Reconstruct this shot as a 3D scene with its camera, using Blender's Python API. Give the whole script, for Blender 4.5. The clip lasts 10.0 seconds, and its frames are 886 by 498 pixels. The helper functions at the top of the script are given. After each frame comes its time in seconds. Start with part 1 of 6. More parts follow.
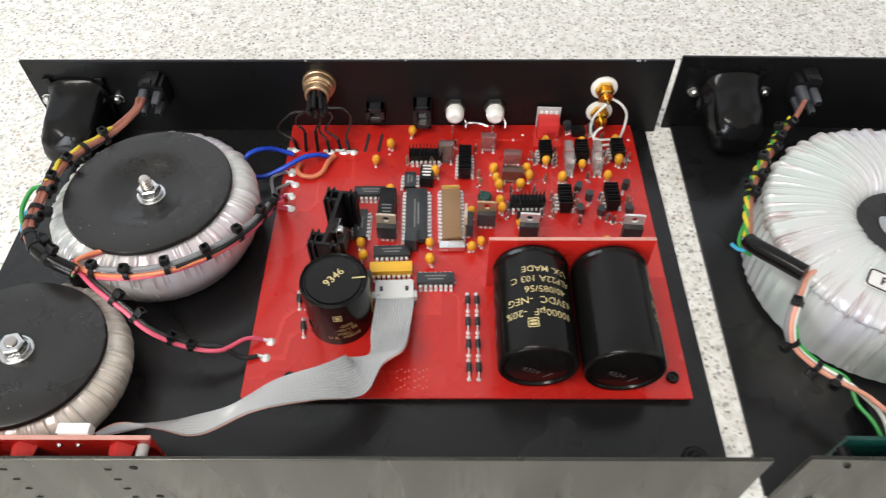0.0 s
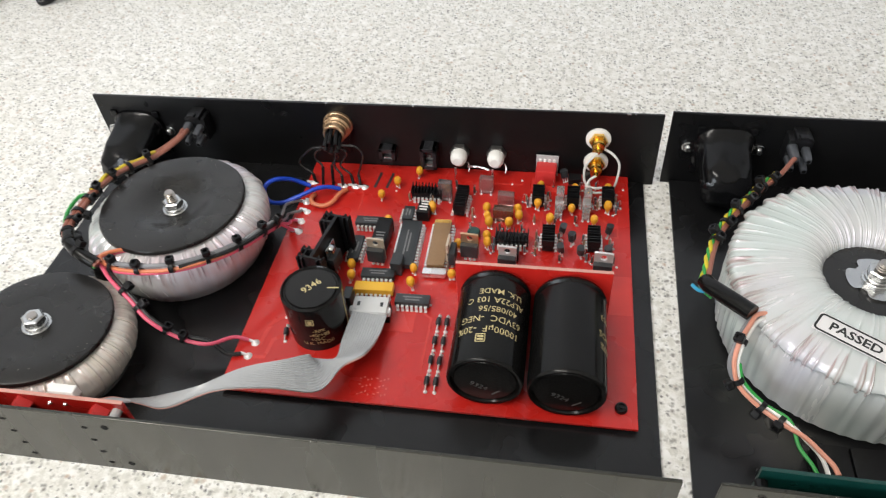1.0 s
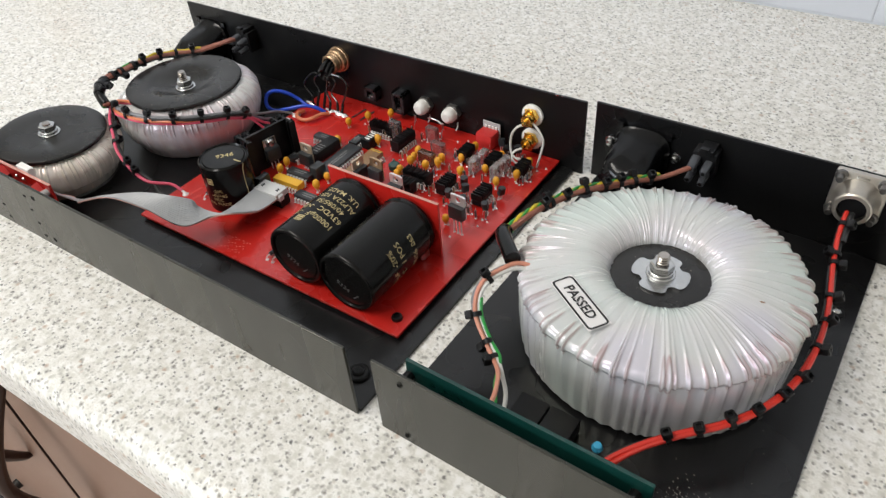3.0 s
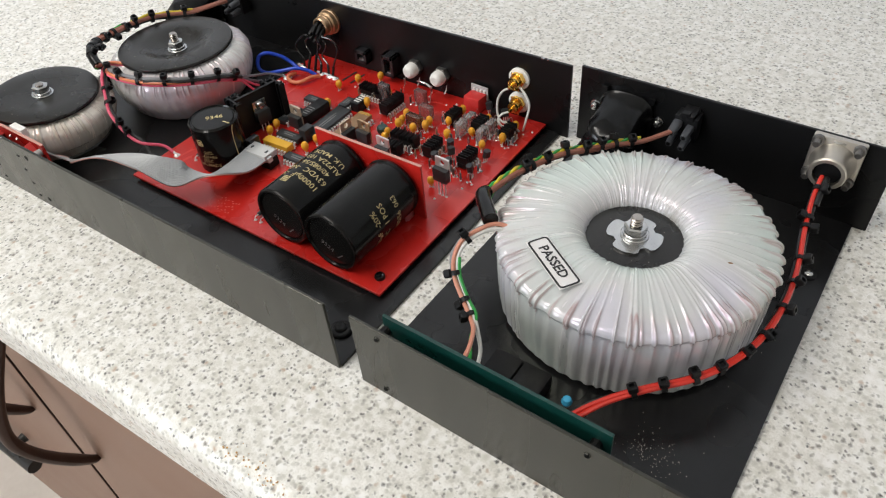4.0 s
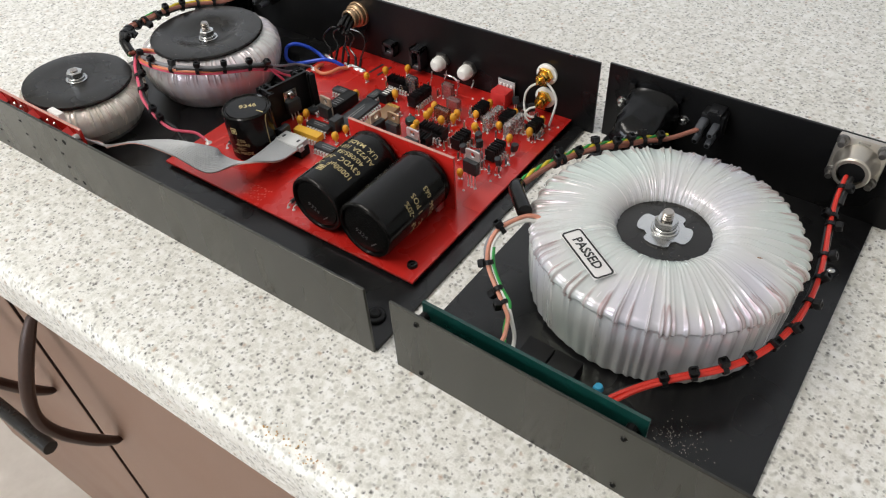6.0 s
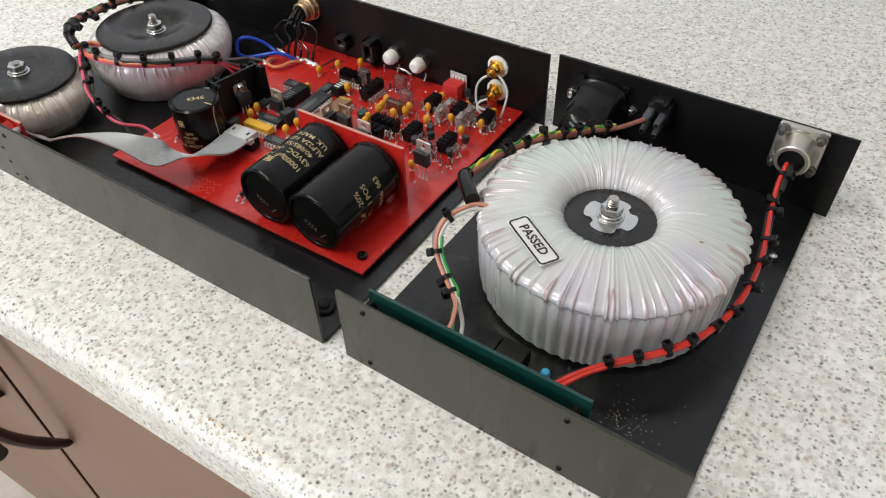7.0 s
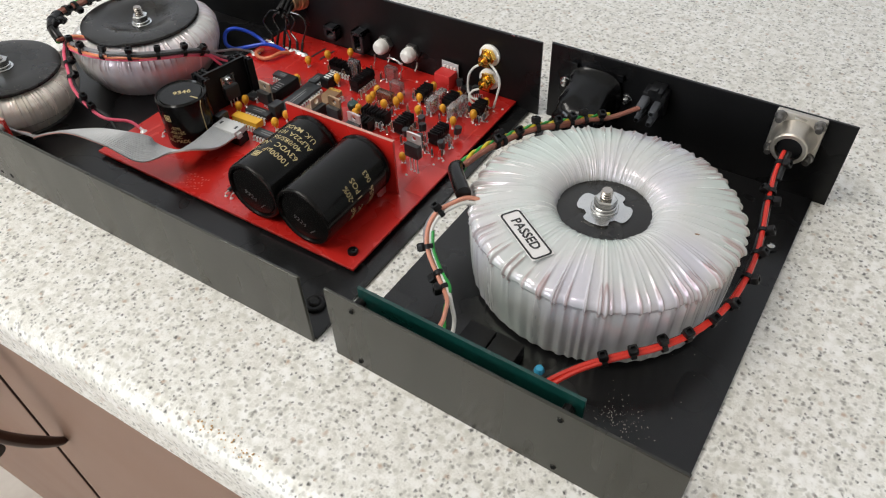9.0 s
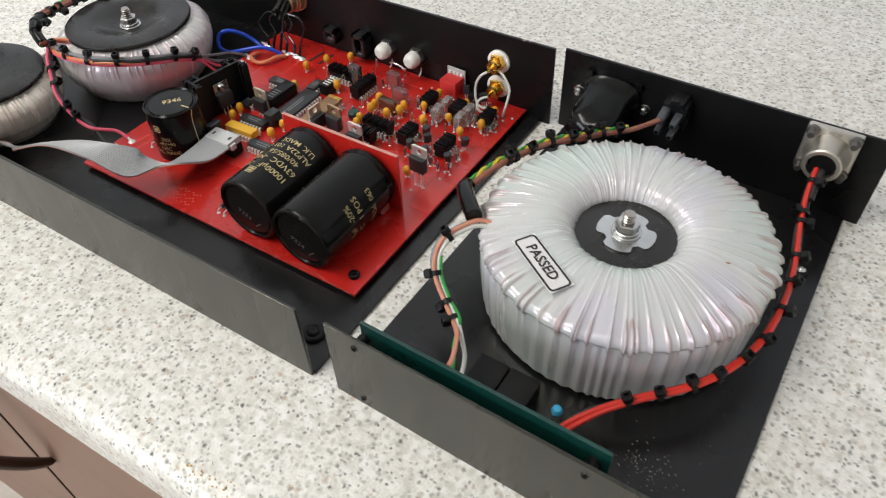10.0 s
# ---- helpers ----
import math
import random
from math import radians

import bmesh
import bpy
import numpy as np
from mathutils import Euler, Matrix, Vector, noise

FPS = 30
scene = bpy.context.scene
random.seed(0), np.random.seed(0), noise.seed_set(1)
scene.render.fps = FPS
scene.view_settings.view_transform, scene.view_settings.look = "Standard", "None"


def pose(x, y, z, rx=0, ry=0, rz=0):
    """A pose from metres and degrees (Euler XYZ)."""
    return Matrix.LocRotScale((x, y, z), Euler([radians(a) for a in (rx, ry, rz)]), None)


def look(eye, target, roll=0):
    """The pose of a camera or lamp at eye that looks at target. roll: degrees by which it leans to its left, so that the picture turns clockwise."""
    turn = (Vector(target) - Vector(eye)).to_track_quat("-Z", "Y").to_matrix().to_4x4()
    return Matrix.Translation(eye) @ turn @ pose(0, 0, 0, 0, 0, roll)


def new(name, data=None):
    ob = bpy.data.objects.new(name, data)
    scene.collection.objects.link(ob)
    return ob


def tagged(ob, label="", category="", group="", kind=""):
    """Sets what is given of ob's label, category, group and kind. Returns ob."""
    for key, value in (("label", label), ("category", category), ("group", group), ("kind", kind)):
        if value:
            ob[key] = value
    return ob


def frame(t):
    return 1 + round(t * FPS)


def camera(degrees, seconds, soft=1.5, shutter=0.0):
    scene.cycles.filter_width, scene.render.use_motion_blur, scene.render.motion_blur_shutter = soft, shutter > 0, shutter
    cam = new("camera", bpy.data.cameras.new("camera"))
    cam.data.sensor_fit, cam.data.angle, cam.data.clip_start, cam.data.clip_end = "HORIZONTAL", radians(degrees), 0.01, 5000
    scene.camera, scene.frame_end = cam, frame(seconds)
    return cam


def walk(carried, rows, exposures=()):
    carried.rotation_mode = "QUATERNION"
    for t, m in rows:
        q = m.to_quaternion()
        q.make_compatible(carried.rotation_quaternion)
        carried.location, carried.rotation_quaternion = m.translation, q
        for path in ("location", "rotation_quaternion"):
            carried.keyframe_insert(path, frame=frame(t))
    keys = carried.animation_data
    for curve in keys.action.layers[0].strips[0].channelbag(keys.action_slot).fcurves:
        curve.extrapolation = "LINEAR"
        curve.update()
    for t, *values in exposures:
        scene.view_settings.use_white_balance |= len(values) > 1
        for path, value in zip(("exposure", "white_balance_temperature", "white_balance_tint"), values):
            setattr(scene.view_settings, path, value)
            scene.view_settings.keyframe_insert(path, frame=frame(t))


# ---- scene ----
cam = camera(64.0, 10.0, 1.15, 0.2)
PATH = [
    (0, (0.0938, -0.1440, 0.3026), (0.0872, 0.7748, -0.8830), -0.28),
    (0.1, (0.1052, -0.1495, 0.3059), (0.1018, 0.7809, -0.8707), -0.03),
    (0.2, (0.1177, -0.1517, 0.3063), (0.0993, 0.8069, -0.8472), -0.01),
    (0.3, (0.1333, -0.1564, 0.3027), (0.0730, 0.8130, -0.8404), -0.73),
    (0.4, (0.1456, -0.1603, 0.2996), (0.0671, 0.8146, -0.8377), -0.40),
    (0.5, (0.1518, -0.1647, 0.2982), (0.0383, 0.8149, -0.8321), -1.34),
    (0.6, (0.1620, -0.1658, 0.2970), (0.0018, 0.8110, -0.8300), -2.79),
    (0.7, (0.1657, -0.1683, 0.2973), (-0.0260, 0.8098, -0.8237), -3.75),
    (0.8, (0.1665, -0.1714, 0.2987), (-0.0400, 0.8162, -0.8113), -4.26),
    (0.9, (0.1643, -0.1735, 0.3006), (-0.0475, 0.8333, -0.7910), -4.63),
    (1, (0.1605, -0.1784, 0.3030), (-0.0632, 0.8503, -0.7656), -4.99),
    (1.1, (0.1562, -0.1867, 0.3113), (-0.0632, 0.8518, -0.7486), -5.23),
    (1.2, (0.1604, -0.1913, 0.3098), (-0.0743, 0.8639, -0.7302), -5.57),
    (1.3, (0.1623, -0.1999, 0.3151), (-0.0726, 0.8629, -0.7170), -5.98),
    (1.4, (0.1720, -0.2054, 0.3092), (-0.0743, 0.8727, -0.7043), -5.90),
    (1.5, (0.1792, -0.2100, 0.3146), (-0.0838, 0.8696, -0.6931), -6.07),
    (1.6, (0.1962, -0.2114, 0.3140), (-0.1249, 0.8705, -0.6742), -6.85),
    (1.7, (0.2212, -0.2066, 0.3167), (-0.1455, 0.8661, -0.6657), -6.73),
    (1.8, (0.2503, -0.2066, 0.3160), (-0.1200, 0.8761, -0.6539), -5.02),
    (1.9, (0.2745, -0.2029, 0.3142), (-0.1442, 0.8677, -0.6495), -4.51),
    (2, (0.2990, -0.2009, 0.3127), (-0.2050, 0.8436, -0.6386), -4.92),
    (2.1, (0.3149, -0.2004, 0.3096), (-0.2187, 0.8338, -0.6368), -2.99),
    (2.2, (0.3253, -0.2028, 0.3059), (-0.2496, 0.8117, -0.6377), -2.21),
    (2.3, (0.3344, -0.2053, 0.3050), (-0.2886, 0.7809, -0.6380), -2.79),
    (2.4, (0.3473, -0.2048, 0.3011), (-0.3225, 0.7585, -0.6334), -3.59),
    (2.5, (0.3561, -0.1993, 0.2986), (-0.3304, 0.7466, -0.6417), -4.43),
    (2.6, (0.3601, -0.1947, 0.2937), (-0.3245, 0.7464, -0.6527), -4.70),
    (2.7, (0.3623, -0.1885, 0.2881), (-0.3228, 0.7465, -0.6639), -5.00),
    (2.8, (0.3653, -0.1863, 0.2853), (-0.3180, 0.7429, -0.6737), -4.71),
    (2.9, (0.3699, -0.1848, 0.2804), (-0.3154, 0.7390, -0.6824), -4.44),
    (3, (0.3752, -0.1803, 0.2754), (-0.3056, 0.7265, -0.7066), -4.66),
    (3.1, (0.3796, -0.1787, 0.2770), (-0.2885, 0.7198, -0.7212), -4.50),
    (3.2, (0.3848, -0.1769, 0.2794), (-0.2784, 0.7142, -0.7286), -4.91),
    (4.3, (0.3919, -0.1814, 0.2771), (-0.2728, 0.6653, -0.7676), -4.95),
    (4.5, (0.3930, -0.1824, 0.2759), (-0.2633, 0.6587, -0.7786), -5.04),
    (4.8, (0.3916, -0.1861, 0.2829), (-0.2565, 0.6642, -0.7692), -4.72),
    (5, (0.3863, -0.1886, 0.2862), (-0.2672, 0.6713, -0.7548), -4.15),
    (5.2, (0.3770, -0.1918, 0.2865), (-0.2902, 0.6694, -0.7446), -3.86),
    (6.3, (0.3848, -0.1973, 0.2830), (-0.2605, 0.6561, -0.7683), -3.07),
    (6.5, (0.3883, -0.1954, 0.2822), (-0.2360, 0.6676, -0.7740), -2.99),
    (6.7, (0.3910, -0.1956, 0.2810), (-0.2236, 0.6799, -0.7706), -2.07),
    (7, (0.3914, -0.1951, 0.2787), (-0.2145, 0.6981, -0.7629), -1.83),
    (7.5, (0.3891, -0.1947, 0.2765), (-0.2111, 0.6966, -0.7701), -1.98),
    (8, (0.3862, -0.1922, 0.2754), (-0.2074, 0.6930, -0.7800), -2.04),
    (8.5, (0.3879, -0.1906, 0.2768), (-0.2052, 0.6899, -0.7829), -2.58),
    (9, (0.3910, -0.1866, 0.2769), (-0.2047, 0.6902, -0.7845), -2.61),
    (9.2, (0.3925, -0.1839, 0.2755), (-0.1977, 0.6938, -0.7882), -2.64),
    (9.5, (0.3942, -0.1792, 0.2734), (-0.1890, 0.7012, -0.7919), -2.60),
    (9.7, (0.3910, -0.1748, 0.2749), (-0.1899, 0.7007, -0.7956), -2.62),
    (9.8, (0.3878, -0.1729, 0.2744), (-0.1970, 0.7026, -0.7939), -2.51),
    (10, (0.3712, -0.1649, 0.2700), (-0.2156, 0.7046, -0.8022), -2.41),
]
walk(cam, [(t, look(eye, target, roll)) for t, eye, target, roll in PATH],
     [(0, 0.31), (0.5, 0.24), (1.0, 0.17), (1.5, 0.09), (2.0, 0.09), (2.5, 0.04), (4.5, -0.04), (7.5, -0.04), (10, -0.03)])


# ---- light ----
world = bpy.data.worlds.new("world")
world.use_nodes = True
world.node_tree.nodes["Background"].inputs[0].default_value = (0.75, 0.85, 1.0, 1)
world.node_tree.nodes["Background"].inputs[1].default_value = 0.15
scene.world = world


def area_lamp(name, eye, target, sx, sy, watts, colour):
    data = bpy.data.lights.new(name, "AREA")
    data.shape, data.size, data.size_y, data.energy, data.color = "RECTANGLE", sx, sy, watts, colour
    ob = new(name, data)
    ob.matrix_world = look(eye, target)
    return ob


area_lamp("ceiling_lamp", (-0.45, -0.60, 1.45), (-0.39, -0.54, 0.0), 1.3, 0.35, 18.8, (1.0, 0.955, 0.89))
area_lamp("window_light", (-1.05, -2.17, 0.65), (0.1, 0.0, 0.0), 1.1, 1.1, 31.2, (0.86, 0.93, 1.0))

# ---- materials ----


def nodes_of(name):
    m = bpy.data.materials.new(name)
    m.use_nodes = True
    t = m.node_tree
    return m, t, t.nodes["Principled BSDF"]


def ramp(t, stops, interp="LINEAR"):
    r = t.nodes.new("ShaderNodeValToRGB")
    r.color_ramp.interpolation = interp
    while len(r.color_ramp.elements) < len(stops):
        r.color_ramp.elements.new(0.5)
    for e, (p, c) in zip(r.color_ramp.elements, stops):
        e.position, e.color = p, (*c, 1) if len(c) == 3 else c
    return r


def coords(t, scale=(1, 1, 1)):
    c = t.nodes.new("ShaderNodeTexCoord")
    m = t.nodes.new("ShaderNodeMapping")
    m.inputs["Scale"].default_value = scale
    t.links.new(c.outputs["Object"], m.inputs["Vector"])
    return m.outputs["Vector"]


def noise_node(t, vec, scale, detail=4.0, rough=0.55):
    n = t.nodes.new("ShaderNodeTexNoise")
    n.inputs["Scale"].default_value, n.inputs["Detail"].default_value, n.inputs["Roughness"].default_value = scale, detail, rough
    t.links.new(vec, n.inputs["Vector"])
    return n


def mix(t, a, b, fac, mode="MIX"):
    m = t.nodes.new("ShaderNodeMix")
    m.data_type, m.blend_type = "RGBA", mode
    for sock, v in (("A", a), ("B", b)):
        i = [s for s in m.inputs if s.name == sock and s.type == "RGBA"][0]
        if isinstance(v, tuple):
            i.default_value = (*v, 1)
        else:
            t.links.new(v, i)
    if isinstance(fac, (int, float)):
        m.inputs[0].default_value = fac
    else:
        t.links.new(fac, m.inputs[0])
    return [o for o in m.outputs if o.type == "RGBA"][0]


def bump(t, b, height, strength, distance):
    n = t.nodes.new("ShaderNodeBump")
    n.inputs["Strength"].default_value, n.inputs["Distance"].default_value = strength, distance
    t.links.new(height, n.inputs["Height"])
    t.links.new(n.outputs["Normal"], b.inputs["Normal"])


def surface(name, c1, c2, grain=300.0, blotch=25.0, rough=(0.4, 0.55), metal=0.0, relief=0.15, depth=0.0002, coat=0.0, stretch=(1, 1, 1), spec=0.5, vary=0.0):
    """Two-scale surface: fine grain for relief, wider blotches for tone and gloss."""
    m, t, b = nodes_of(name)
    v = coords(t, stretch)
    big, fine = noise_node(t, v, blotch, 3), noise_node(t, v, grain, 5)
    fac = mix(t, big.outputs["Color"], fine.outputs["Color"], 0.35)
    r = ramp(t, ((0.3, c1), (0.7, c2)))
    t.links.new(fac, r.inputs[0])
    col = r.outputs[0]
    if vary:
        info, hsv = t.nodes.new("ShaderNodeObjectInfo"), t.nodes.new("ShaderNodeHueSaturation")
        mr = t.nodes.new("ShaderNodeMapRange")
        mr.inputs[3].default_value, mr.inputs[4].default_value = 1 - vary, 1 + vary
        t.links.new(info.outputs["Random"], mr.inputs[0])
        t.links.new(mr.outputs[0], hsv.inputs["Value"])
        t.links.new(col, hsv.inputs["Color"])
        col = hsv.outputs[0]
    t.links.new(col, b.inputs["Base Color"])
    rr = t.nodes.new("ShaderNodeMapRange")
    rr.inputs[1].default_value, rr.inputs[2].default_value, rr.inputs[3].default_value, rr.inputs[4].default_value = 0.3, 0.7, *rough
    t.links.new(big.outputs[0], rr.inputs[0])
    t.links.new(rr.outputs[0], b.inputs["Roughness"])
    b.inputs["Metallic"].default_value, b.inputs["Coat Weight"].default_value, b.inputs["Specular IOR Level"].default_value = metal, coat, spec
    b.inputs["Coat Roughness"].default_value = 0.08
    if relief:
        bump(t, b, fine.outputs[0], relief, depth)
    return m


def worktop_material():
    """Cream laminate: soft white and beige chips, with grey, tan and near-black specks of several sizes."""
    m, t, b = nodes_of("speckled laminate")
    v = coords(t)
    warp = noise_node(t, v, 380, 3, 0.6)
    add = t.nodes.new("ShaderNodeVectorMath")
    add.operation = "MULTIPLY_ADD"
    add.inputs[1].default_value = (0.0026,) * 3
    t.links.new(warp.outputs["Color"], add.inputs[0])
    t.links.new(v, add.inputs[2])
    vv = add.outputs[0]
    cloud = noise_node(t, v, 150, 5, 0.7)
    r = ramp(t, ((0.34, (0.69, 0.672, 0.618)), (0.47, (0.80, 0.782, 0.735)), (0.60, (0.88, 0.867, 0.83))))
    t.links.new(cloud.outputs[0], r.inputs[0])
    grain = noise_node(t, v, 900, 3, 0.6)
    rg = ramp(t, ((0.34, (0.86, 0.855, 0.835)), (0.50, (0.98, 0.98, 0.975)), (0.66, (1.04, 1.04, 1.04))))
    t.links.new(grain.outputs[0], rg.inputs[0])
    col = mix(t, r.outputs[0], rg.outputs[0], 1.0, "MULTIPLY")
    layers = ((210, 0.34, 0.46, (0.90, 0.888, 0.86)), (250, 0.22, 0.42, (0.66, 0.645, 0.58)), (330, 0.24, 0.38, (0.60, 0.585, 0.53)), (300, 0.055, 0.34, (0.52, 0.41, 0.32)), (420, 0.20, 0.36, (0.50, 0.485, 0.44)),
              (520, 0.13, 0.38, (0.34, 0.33, 0.295)), (360, 0.065, 0.36, (0.27, 0.255, 0.23)), (400, 0.050, 0.32, (0.11, 0.107, 0.10)), (640, 0.05, 0.38, (0.15, 0.147, 0.138)))
    for k, (scale, share, size, tone) in enumerate(layers):
        vo = t.nodes.new("ShaderNodeTexVoronoi")
        vo.inputs["Scale"].default_value = scale
        off = t.nodes.new("ShaderNodeVectorMath")
        off.inputs[1].default_value = (0.37 * k, 0.21 * k, 0.013 * k)
        t.links.new(vv, off.inputs[0])
        t.links.new(off.outputs[0], vo.inputs["Vector"])
        sep = t.nodes.new("ShaderNodeSeparateColor")
        t.links.new(vo.outputs["Color"], sep.inputs[0])
        pick = ramp(t, ((0.0, (1, 1, 1)), (share, (0, 0, 0))), "CONSTANT")
        t.links.new(sep.outputs[0], pick.inputs[0])
        near = ramp(t, ((size * 0.40, (1, 1, 1)), (size * 1.60, (0, 0, 0))))
        t.links.new(vo.outputs["Distance"], near.inputs[0])
        both = mix(t, pick.outputs[0], near.outputs[0], 1.0, "MULTIPLY")
        col = mix(t, col, tone, both)
    t.links.new(col, b.inputs["Base Color"])
    b.inputs["Roughness"].default_value, b.inputs["Specular IOR Level"].default_value = 0.28, 0.36
    bump(t, b, noise_node(t, v, 700, 3).outputs[0], 0.12, 0.0002)
    return m


def film_material(name, tint, share, patch, base, lines, sheen=0.5):
    """Milky polyester film wound round a ring: faint streaks across the ring, copper showing through where the wraps pull tight over the rim."""
    m, t, b = nodes_of(name)
    v = coords(t)
    sep, com, ang = (t.nodes.new(n) for n in ("ShaderNodeSeparateXYZ", "ShaderNodeCombineXYZ", "ShaderNodeMath"))
    t.links.new(v, sep.inputs[0])
    ang.operation = "ARCTAN2"
    t.links.new(sep.outputs[1], ang.inputs[0])
    t.links.new(sep.outputs[0], ang.inputs[1])
    flat, rad = t.nodes.new("ShaderNodeCombineXYZ"), t.nodes.new("ShaderNodeVectorMath")
    rad.operation = "LENGTH"
    for k in (0, 1):
        t.links.new(sep.outputs[k], flat.inputs[k])
    t.links.new(flat.outputs[0], rad.inputs[0])
    t.links.new(ang.outputs[0], com.inputs[0])
    for k, src in ((1, rad.outputs["Value"]), (2, sep.outputs[2])):
        scale = t.nodes.new("ShaderNodeMath")
        scale.operation = "MULTIPLY"
        scale.inputs[1].default_value = 2.2
        t.links.new(src, scale.inputs[0])
        t.links.new(scale.outputs[0], com.inputs[k])
    polar = com.outputs[0]
    wide, fine, grain = noise_node(t, polar, 9, 3, 0.6), noise_node(t, polar, 22, 3, 0.6), noise_node(t, v, 260, 4, 0.6)
    r = ramp(t, ((0.30, tuple(0.90 * k for k in base)), (0.5, base), (0.70, tuple(min(0.86, 1.09 * k) for k in base))))
    t.links.new(mix(t, wide.outputs[0], fine.outputs[0], 0.4), r.inputs[0])
    pearl = ramp(t, ((0.38, (0.60, 0.70, 0.66)), (0.50, (0.68, 0.675, 0.665)), (0.62, (0.65, 0.625, 0.74))))
    t.links.new(noise_node(t, v, 18, 2, 0.5).outputs[0], pearl.inputs[0])
    milky = mix(t, r.outputs[0], pearl.outputs[0], sheen)
    r2 = ramp(t, ((0.50, (0, 0, 0)), (0.78, (share, share, share))))
    t.links.new(mix(t, noise_node(t, v, patch, 4, 0.6).outputs[0], fine.outputs[0], 0.45), r2.inputs[0])
    stained = mix(t, milky, tint, r2.outputs[0])
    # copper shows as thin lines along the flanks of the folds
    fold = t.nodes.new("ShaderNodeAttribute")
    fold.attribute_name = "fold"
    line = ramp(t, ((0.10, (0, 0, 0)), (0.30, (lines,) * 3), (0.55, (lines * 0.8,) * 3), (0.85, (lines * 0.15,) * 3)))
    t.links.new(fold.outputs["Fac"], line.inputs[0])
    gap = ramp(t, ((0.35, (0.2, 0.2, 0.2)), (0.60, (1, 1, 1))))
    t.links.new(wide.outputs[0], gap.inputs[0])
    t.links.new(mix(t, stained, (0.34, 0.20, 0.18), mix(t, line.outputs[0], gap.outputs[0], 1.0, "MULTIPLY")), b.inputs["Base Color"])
    b.inputs["Subsurface Weight"].default_value, b.inputs["Subsurface Scale"].default_value = 0.2, 0.006
    b.inputs["Subsurface Radius"].default_value = (1.0, 0.95, 0.95)
    rr = ramp(t, ((0.3, (0.15,) * 3), (0.7, (0.30,) * 3)))
    t.links.new(wide.outputs[0], rr.inputs[0])
    t.links.new(rr.outputs[0], b.inputs["Roughness"])
    b.inputs["Metallic"].default_value, b.inputs["Specular IOR Level"].default_value = 0.16, 0.9
    b.inputs["Thin Film Thickness"].default_value, b.inputs["Thin Film IOR"].default_value = 420.0, 1.6
    bump(t, b, mix(t, fine.outputs[0], grain.outputs[0], 0.2), 0.16, 0.0008)
    return m


def brushed_panel(name, *args, **kw):
    """Anodised sheet brushed lengthways: its gloss spreads upright."""
    m = surface(name, *args, **kw)
    t, b = m.node_tree, m.node_tree.nodes["Principled BSDF"]
    up = t.nodes.new("ShaderNodeCombineXYZ")
    up.inputs[2].default_value = 1.0
    t.links.new(up.outputs[0], b.inputs["Tangent"])
    b.inputs["Anisotropic"].default_value = 0.6
    b.inputs["Specular Tint"].default_value = (1.0, 0.99, 0.90, 1)
    return m


def glass_material():
    m, t, b = nodes_of("clear window glass")
    b.inputs["Transmission Weight"].default_value, b.inputs["Roughness"].default_value = 1.0, 0.02
    return m


GLASS = glass_material()
WORKTOP = worktop_material()
TILE = surface("grey white glazed tile", (0.62, 0.65, 0.72), (0.68, 0.71, 0.77), 40, 6, (0.12, 0.22), relief=0.05)
GROUT = surface("pale grout", (0.62, 0.65, 0.70), (0.70, 0.73, 0.78), 500, 30, (0.8, 0.95), relief=0.4)
PAINT = surface("warm white wall paint", (0.76, 0.74, 0.70), (0.80, 0.78, 0.74), 200, 3, (0.6, 0.8))
VINYL = surface("beige flecked vinyl floor", (0.50, 0.43, 0.37), (0.66, 0.59, 0.52), 60, 14, (0.4, 0.6))
BROWN = surface("mauve brown foil door", (0.235, 0.140, 0.100), (0.275, 0.167, 0.121), 500, 5, (0.42, 0.52), relief=0.1, spec=0.3)
CARCASS = surface("dark cabinet carcass", (0.030, 0.012, 0.009), (0.045, 0.019, 0.014), 200, 8, (0.6, 0.8))
BRONZE = surface("dark brown metal handle", (0.032, 0.014, 0.010), (0.055, 0.026, 0.018), 400, 30, (0.35, 0.5), metal=0.2)
BLACK = surface("black powder coat", (0.004, 0.004, 0.0043), (0.008, 0.008, 0.0084), 1500, 18, (0.24, 0.36), relief=0.18, depth=0.0001, spec=0.28)
PLATE = surface("satin black case floor", (0.005, 0.005, 0.0053), (0.011, 0.011, 0.0118), 1500, 14, (0.18, 0.36), relief=0.14, depth=0.0001, spec=0.42)
PANEL = brushed_panel("dark grey anodised panel", (0.016, 0.0155, 0.0125), (0.027, 0.0265, 0.0225), 1800, 30, (0.20, 0.36), relief=0.15, depth=0.0001, metal=0.1, stretch=(1, 1, 0.12), spec=0.72)
BOARD = surface("red solder mask", (0.46, 0.014, 0.010), (0.55, 0.020, 0.014), 900, 30, (0.22, 0.34), relief=0.12, depth=0.0001, coat=0.18)
BOARD2 = surface("bright red solder mask patch", (0.56, 0.035, 0.028), (0.64, 0.045, 0.034), 900, 30, (0.25, 0.36), relief=0.1, depth=0.0001)
TRACKS = surface("red covered copper track", (0.55, 0.04, 0.032), (0.62, 0.052, 0.04), 900, 30, (0.2, 0.3), relief=0.1, depth=0.0001)
SILK = surface("pale pink legend", (0.60, 0.13, 0.10), (0.68, 0.19, 0.15), 900, 30, (0.4, 0.5))
EDGE = surface("pink laminate board edge", (0.50, 0.22, 0.18), (0.62, 0.34, 0.28), 1200, 60, (0.6, 0.8))
